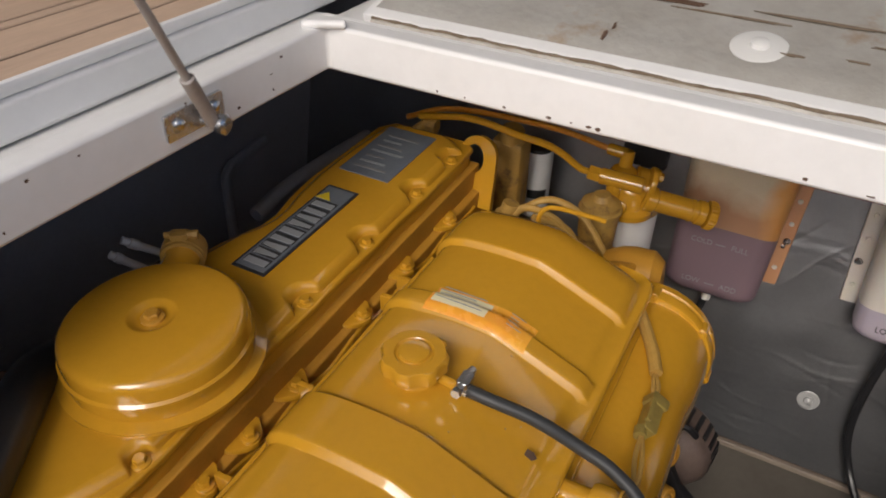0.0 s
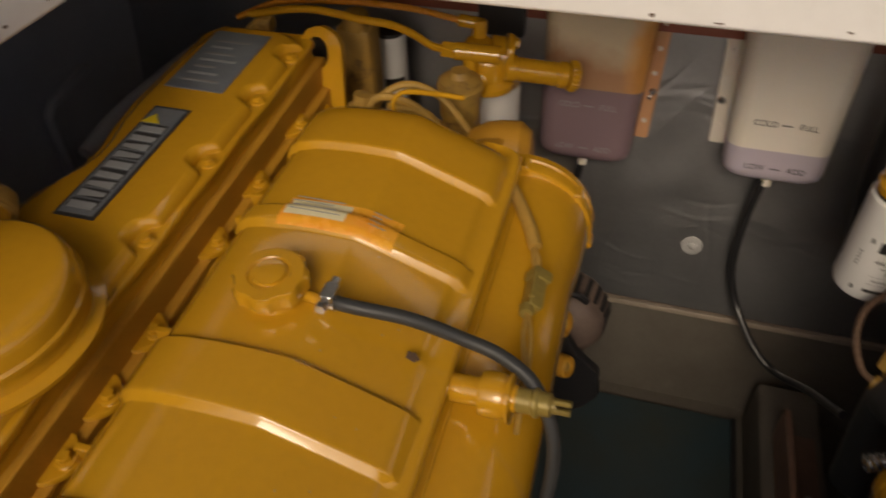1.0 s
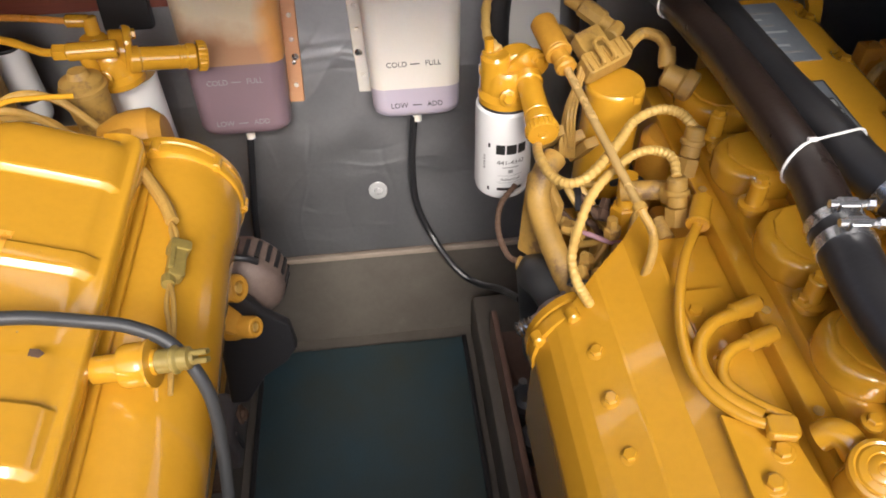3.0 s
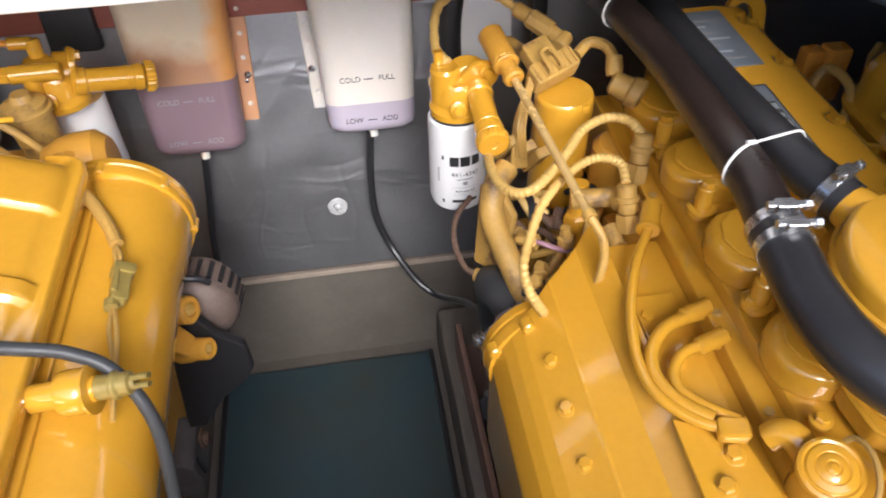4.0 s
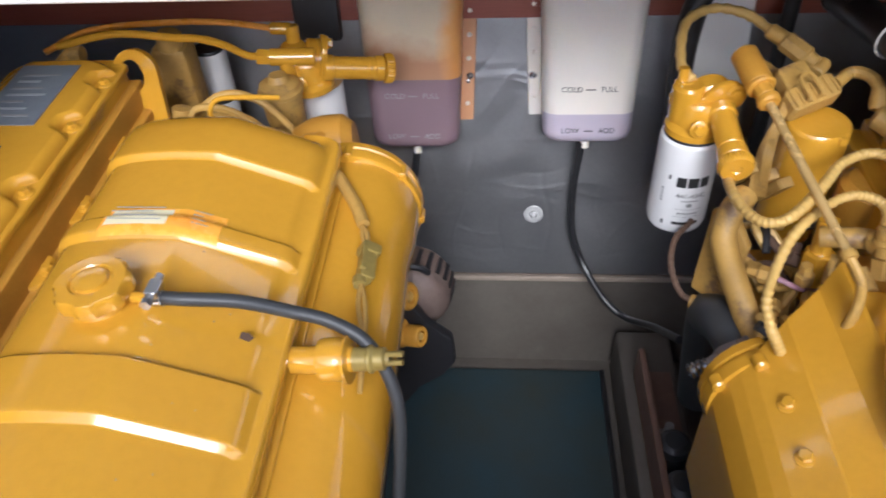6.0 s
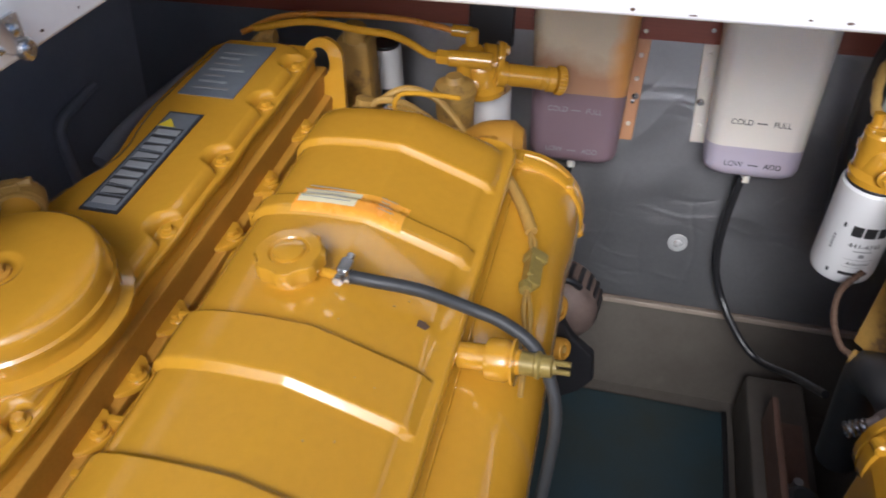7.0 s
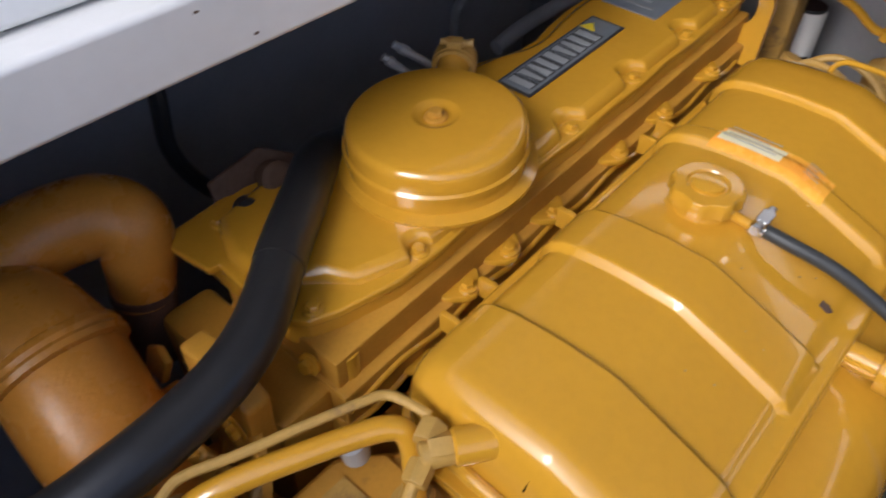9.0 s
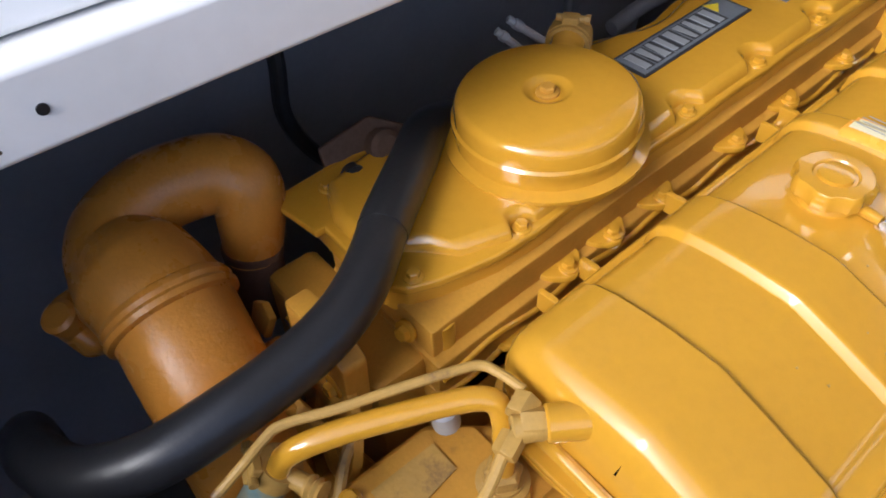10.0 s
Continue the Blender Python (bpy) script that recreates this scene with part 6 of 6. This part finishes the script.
for k, (p0, p1) in enumerate((((0.61, 0.77, 0.905), (0.617, 0.785, 0.948)), ((0.568, 0.688, 0.885), (0.566, 0.705, 0.925)))):
    v0, v1 = Vector(p0), Vector(p1)
    part("injector_plug", merge(rod(v0, v1, 0.014, 14, bevel=0.003), rod(v0 + (v1 - v0) * 0.4, v0 + (v1 - v0) * 0.6, 0.0175, 14, bevel=0.002), rod(v0 - (v1 - v0) * 0.6, v0, 0.017, 6)), OLD_YELLOW, R)
part("loom", loom([(0.36, 0.97, 0.985), (0.345, 1.0, 1.0), (0.36, 1.07, 1.03), (0.405, 1.1, 1.04), (0.455, 1.09, 1.035), (0.49, 1.06, 1.02)], 0.0075, pitch=0.02), LOOM, R)
part("filter_riser", merge(rod((0.348, 0.965, 0.93), (0.348, 0.972, 0.985), 0.015, 16, bevel=0.002), lathe([(0.019, 0), (0.02, 0.002), (0.02, 0.012), (0.018, 0.014)], (0.348, 0.966, 0.95), (0, 0.1, 1), 16), rod((0.346, 0.972, 0.98), (0.345, 0.975, 1.005), 0.008, 12)), YELLOW, R)
part("plug_boot", merge(rod((0.485, 1.06, 1.022), (0.512, 1.035, 1.012), 0.0125, 14, bevel=0.003), rod((0.505, 1.04, 1.015), (0.535, 1.01, 1.0), 0.0165, 8, bevel=0.003), rod((0.53, 1.015, 1.003), (0.545, 0.998, 0.995), 0.012, 14)), OLD_YELLOW, R)
# big multi-way connector
cu, cv = Vector((0.86, 0.45, 0.1)).normalized(), Vector((-0.3, 0.75, 0.35)).normalized()
cw = cu.cross(cv).normalized()
con = part("harness_connector", prism(rounded(0.085, 0.038, 0.006, 2), (0.512, 0.925, 0.972), cu, cv, 0.03, 0.004), OLD_YELLOW, R, "overpainted multi-way harness connector")
for k in range(7):
    part("rib", prism(rounded(0.004, 0.03, 0.001, 1), Vector((0.512, 0.925, 0.972)) + cu * (-0.036 + 0.012 * k) + cw * 0.029, cu, cv, 0.004, 0.0008, 1), OLD_YELLOW, con)
part("connector_shell", prism(rounded(0.05, 0.04, 0.005, 2), Vector((0.512, 0.925, 0.966)) + cv * 0.042, cu, cv, 0.026, 0.004), OLD_YELLOW, con)
part("latch", tube([Vector((0.512, 0.925, 0.972)) + cu * a_ + cv * b_ + cw * h_ for a_, b_, h_ in ((-0.02, -0.012, 0.03), (-0.02, -0.01, 0.042), (-0.018, 0.02, 0.042), (0.0, 0.022, 0.042), (0.002, -0.01, 0.042), (0.002, -0.012, 0.03))], 0.0032, 8, 3), OLD_YELLOW, con)
part("cable_gland", lathe([(0.012, 0), (0.014, 0.002), (0.014, 0.012), (0.012, 0.014), (0.012, 0.03)], (0.54, 0.985, 0.985), (0.6, 0.7, 0.2), 14), OLD_YELLOW, con)
part("cable_boot", tube([(0.5, 0.955, 0.985), (0.48, 0.98, 0.99), (0.47, 1.02, 0.985), (0.48, 1.06, 0.96)], 0.009, 12), OLD_YELLOW, con)
for k in range(9):
    part("harness_wire", tube([(0.475 + 0.004 * (k % 3), 0.905 + 0.004 * (k // 3), 0.985), (0.462 + 0.004 * (k % 3), 0.885, 0.965 - 0.004 * (k // 3)), (0.447 + 0.004 * (k % 3), 0.87 - 0.003 * k, 0.93), (0.44 + 0.003 * k, 0.85, 0.86)], 0.0028, 7, 5), OLD_YELLOW, con)
part("harness_wire", tube([(0.56, 0.95, 0.99), (0.585, 0.965, 1.0), (0.607, 0.945, 1.0), (0.612, 0.915, 0.985), (0.61, 0.89, 0.97)], 0.009, 10), OLD_YELLOW, con)
part("harness_plug", merge(lathe([(0.012, 0), (0.018, 0.004), (0.02, 0.03), (0.024, 0.034), (0.024, 0.05), (0.018, 0.054)], (0.602, 0.9, 0.968), (0.75, -0.55, -0.25), 14), lathe([(0.012, 0), (0.014, 0.02), (0.012, 0.03)], (0.612, 0.925, 0.995), (-0.1, -0.6, -0.7), 14)), OLD_YELLOW, R)
for k in range(3):
    part("relay", prism(rounded(0.022, 0.06, 0.004, 2), (0.435 + 0.022 * k, 0.88 - 0.004 * k, 0.89 - 0.012 * k), (0.9, 0.2, 0.2), (0.3, -0.5, 0.8), 0.018, 0.003), OLD_YELLOW, R)
# clutter of fittings in the well behind the aftercooler
rnd = random.Random(11)
for k in range(66):
    x, y, z = rnd.uniform(0.425, 0.58), rnd.uniform(0.61, 0.8), rnd.uniform(0.7, 0.82)
    ax = Vector((rnd.uniform(-1, 1), rnd.uniform(-1, 1), rnd.uniform(-0.2, 1))).normalized()
    if k % 3 == 0:
        b_ = lathe([(0.012, 0), (0.013, 0.002), (0.013, 0.016), (0.009, 0.018), (0.008, 0.034), (0, 0.034)], (x, y, z), ax, 6)
    elif k % 3 == 1:
        b_ = prism(rounded(rnd.uniform(0.02, 0.045), rnd.uniform(0.015, 0.03), 0.004, 2), (x, y, z), ax, ax.orthogonal(), 0.014, 0.003)
    else:
        b_ = tube([(x, y, z), (x + rnd.uniform(-0.03, 0.03), y + 0.03, z + 0.02), (x + rnd.uniform(-0.05, 0.05), y + 0.06, z - 0.01)], 0.006, 8)
    part("pipe_fitting", b_, (OLD_YELLOW, LOOM, OLD_YELLOW, RUSTY, OLD_YELLOW, BLACK, LOOM)[k % 7], R)
part("mauve_wire", tube([(0.44, 0.74, 0.81), (0.46, 0.72, 0.815), (0.49, 0.71, 0.805), (0.52, 0.72, 0.79)], 0.004, 8), MAUVE, R)
part("ground_lead", loom([(0.385, 0.9, 0.77), (0.355, 0.87, 0.755), (0.345, 0.83, 0.735), (0.355, 0.79, 0.715), (0.375, 0.775, 0.71)], 0.0048), RUSTY, R, "corroded brown ground lead")
part("lead_terminal", merge(rod((0.37, 0.778, 0.708), (0.4, 0.76, 0.708), 0.012, 12), rod((0.395, 0.762, 0.708), (0.425, 0.75, 0.71), 0.008, 10)), OLD_YELLOW, R)
part("side_plate", prism([(-0.03, -0.05), (0.03, -0.06), (0.04, 0.05), (0.0, 0.1), (-0.03, 0.09)], (0.405, 0.79, 0.775), (0.6, -0.7, 0.2), (0.1, 0.2, 1), 0.016, 0.005), OLD_YELLOW, R)
part("thick_pipe", tube([(0.425, 0.82, 0.885), (0.405, 0.8, 0.875), (0.393, 0.775, 0.84), (0.403, 0.725, 0.808), (0.421, 0.67, 0.77), (0.432, 0.63, 0.75), (0.44, 0.59, 0.72)], 0.0185, 20), OLD_YELLOW, R)
# breather and fuel lines over the shelf
part("plain_hose", tube([(0.585, 0.655, 0.9), (0.578, 0.64, 0.895), (0.545, 0.59, 0.885), (0.515, 0.52, 0.875), (0.5, 0.45, 0.87), (0.503, 0.4, 0.872), (0.53, 0.36, 0.875), (0.565, 0.337, 0.88)], 0.0068, 12), YELLOW, R)
part("hose_end", merge(rod((0.578, 0.64, 0.895), (0.597, 0.68, 0.905), 0.014, 14, bevel=0.003), lathe([(0.0155, 0), (0.0165, 0.003), (0.0155, 0.006)], (0.577, 0.638, 0.894), (0.4, 0.85, 0.2), 16)), YELLOW, R)
part("plain_hose", tube([(0.6, 0.505, 0.87), (0.575, 0.5, 0.873), (0.545, 0.488, 0.873), (0.52, 0.46, 0.871), (0.512, 0.425, 0.87), (0.522, 0.388, 0.873), (0.55, 0.355, 0.878)], 0.0085, 12), YELLOW, R)
part("plain_hose", tube([(0.602, 0.458, 0.868), (0.58, 0.457, 0.872), (0.555, 0.45, 0.872), (0.536, 0.43, 0.87), (0.532, 0.405, 0.87), (0.548, 0.375, 0.875), (0.575, 0.348, 0.88)], 0.0068, 12), YELLOW, R)
for p in ((0.603, 0.508, 0.872), (0.604, 0.462, 0.87)):
    part("hose_end", rod(Vector(p) + Vector((-0.03, -0.006, 0.0)), Vector(p) + Vector((0.012, 0.006, 0.004)), 0.0115, 14, bevel=0.004), YELLOW, R)
part("line_clip", prism(rounded(0.034, 0.026, 0.004, 2), (0.562, 0.338, 0.872), (1, -0.2, 0), (0.2, 1, 0), 0.016, 0.004), YELLOW, R)
# round valve with a domed lid
rv = part("round_valve", lathe([(0.024, -0.09), (0.026, -0.06), (0.026, -0.014), (0.0315, -0.012), (0.0325, -0.006), (0.0315, -0.001), (0.028, 0.001), (0.0255, -0.0005), (0.0235, 0.002), (0.017, 0.0035), (0.0155, 0.002), (0.013, 0.0045), (0.008, 0.0055), (0.0065, 0.004), (0.003, 0.0065), (0, 0.0065)], (0.619, 0.264, 0.913), (-0.15, -0.25, 1), 40), YELLOW, R, "round yellow valve with a ringed lid")
part("valve_neck", tube([(0.594, 0.322, 0.882), (0.603, 0.32, 0.893), (0.612, 0.31, 0.896), (0.618, 0.295, 0.888)], 0.016, 16), YELLOW, R)
part("valve_wire", tube([(0.64, 0.29, 0.9), (0.652, 0.287, 0.922), (0.655, 0.265, 0.928), (0.648, 0.237, 0.92), (0.632, 0.215, 0.9)], 0.0032, 8), OLD_YELLOW, R)
part("valve_wire", tube([(0.7, 0.262, 0.915), (0.69, 0.245, 0.925), (0.665, 0.23, 0.915), (0.64, 0.222, 0.9)], 0.0032, 8), OLD_YELLOW, R)

# wavy-edged port casting under the breather
edge = [(0.676, 0.359), (0.672, 0.336), (0.674, 0.312), (0.677, 0.291), (0.694, 0.276), (0.701, 0.259), (0.696, 0.238), (0.673, 0.202)]
pc = part("port_casting", shear(prism([(x, y) for x, y in edge] + [(0.76, edge[-1][1]), (0.78, 0.33), (edge[0][0] + 0.03, edge[0][1] + 0.01)], (0, 0, 0.9), (1, 0, 0), (0, 1, 0), 0.032, 0.006, 3)), YELLOW, R)
rim = [(0.684, 0.364), (0.685, 0.336), (0.689, 0.312), (0.697, 0.295), (0.712, 0.281), (0.718, 0.262), (0.712, 0.238), (0.688, 0.199)]
part("casting_rim", shear(tube([(x, y, 0.934) for x, y in rim], 0.0042, 10, 5)), YELLOW, pc)
part("casting_rim", shear(tube([(x, y, 0.931) for x, y in edge], 0.003, 8, 5)), YELLOW, pc)
for x, y in ((0.704, 0.291), (0.665, 0.242)):
    part("bolt", bolt((x, y, 0.934 + sl(y)), (0, 0, 1), 0.0085, 0.009), YELLOW, pc)

# ---- right engine: black hoses ----
ha = thing("breather_hose", (0.62, 0.6, 1.0), "thick brown-black hose along the engine top with two steel clamps", "hose", "breather hoses")
part("hose_body", tube([(0.618, 1.16, 1.03), (0.62, 0.97, 1.055), (0.629, 0.8, 1.06), (0.6265, 0.56, 1.06), (0.614, 0.457, 1.056), (0.611, 0.435, 1.055)], 0.0258, 24, 8, lambda s: 1 + 0.006 * math.sin(s * 900)), BROWN_HOSE, ha)
part("hose_bend", tube([(0.614, 0.46, 1.056), (0.607, 0.41, 1.055), (0.602, 0.36, 1.053), (0.608, 0.302, 1.05), (0.633, 0.256, 1.046), (0.68, 0.226, 1.04), (0.76, 0.213, 1.034), (0.86, 0.21, 1.028)], 0.0275, 24, 8), RUBBER, ha, "black rubber bend")
for x, y in ((0.6135, 0.453), (0.6095, 0.426)):
    part("hose_clamp", band((x, y, 1.0555), (0.14, 1, 0.03), 0.0278, 0.013), STEEL, ha, "bright steel worm-drive clamp")
od = Vector((-0.35, 0.93, 0.12)).normalized()
oe = RC + Vector((0, 0, 0.004)) + od * 0.14
hb = thing("breather_hose", (0.68, 0.6, 1.0), "thick black rubber hose clamped to the breather", "hose", "breather hoses")
part("hose_body", tube([oe - od * 0.02, oe + od * 0.02, (0.697, 0.565, 1.047), (0.69, 0.64, 1.048), (0.686, 0.74, 1.046), (0.69, 0.889, 1.04), (0.7, 1.0, 1.03), (0.706, 1.15, 1.0)], 0.0262, 24, 8), RUBBER, hb)
part("hose_clamp", band(oe, od, 0.0266, 0.014), STEEL, hb, "bright steel worm-drive clamp")


def tie_round(y, c1, c2, r, lift):
    """Loop of a nylon tie drawn tight round one or two hoses in the plane y."""
    pts = []
    for cx, cz, a0, a1 in ((c2[0], c2[1], -90, 90), (c1[0], c1[1], 90, 270)):
        for k in range(10):
            a = radians(a0 + (a1 - a0) * k / 9)
            pts.append((cx + (r + 0.0015) * math.cos(a), y + lift * (cx + r * math.cos(a) - c1[0]), cz + (r + 0.0015) * math.sin(a)))
    pts.append(pts[0])
    return merge(tube(pts, 0.0017, 8, 1, cap=False, smooth=False), rod((c1[0] - 0.004, y, c1[1] + r + 0.003), (c1[0] + 0.006, y, c1[1] + r + 0.003), 0.0028, 8))


solid("cable_tie", tie_round(0.555, (0.6265, 1.06), (0.6935, 1.049), 0.0262, 0.4), NYLON, "white nylon cable tie round the two hoses", "cable tie", "")
solid("cable_tie", tie_round(0.955, (0.6205, 1.0555), (0.6205, 1.0555), 0.0262, 0.3), NYLON, "white nylon cable tie round the brown hose", "cable tie", "")

# fittings on the far side of this engine
for (x, y), w, h, top in (((0.953, 0.934), 0.034, 0.03, 0.97), ((0.988, 0.925), 0.04, 0.036, 0.975)):
    part("sensor_block", box(x - w / 2, x + w / 2, y - h / 2, y + h / 2, 0.88, top, 0.006), RUST_YELLOW, R)
part("pipe_clip", prism([(-0.02, -0.09), (0.016, -0.09), (0.02, 0.0), (0.012, 0.024), (-0.004, 0.028), (-0.018, 0.01)], (1.04, 0.902, 0.96), (1, 0.3, 0), (0, 0.2, 1), 0.012, 0.004), OLD_YELLOW, R)
part("cable_loop", tube([(0.926, 0.878, 0.93), (0.946, 0.878, 0.965), (0.953, 0.822, 0.96), (0.923, 0.774, 0.92)], 0.0075, 10), OLD_YELLOW, R)

# ---- behind the filters: standing pipes and the lit panel ----
solid("riser_hose", tube([(0.42, 1.16, 0.6), (0.4, 1.18, 0.8), (0.4, 1.2, 0.95), (0.43, 1.22, 1.04), (0.5, 1.24, 1.08)], 0.022, 18), RUBBER, "black rubber hose rising behind the filter", "hose")
solid("riser_hose", tube([(0.57, 1.2, 0.6), (0.575, 1.22, 0.9), (0.58, 1.24, 1.1)], 0.014, 14), RUBBER, "black rubber hose rising beside the bulkhead", "hose")
# the lit panel: its brightness is put into the white colour
solid("junction_box", bulk_plate(0.425, 0.53, 0.8, 0.99, 0.016, 0.06, 0.006), PAPER, "pale panel on the bulkhead, its lit look put into the colour", "junction box")
solid("blue_cable", tube([(0.95, 1.2, 1.0), (1.15, 1.15, 0.96), (1.3, 1.0, 0.93), (1.4, 0.8, 0.9)], 0.012, 10), DARK, "dark blue cable along the hull side", "cable")
solid("side_bracket", bulk_plate(-0.33, -0.24, 0.9, 1.0, 0.012, 0.04, 0.006), BLACK, "dark bracket on the bulkhead above the insulation", "bracket")
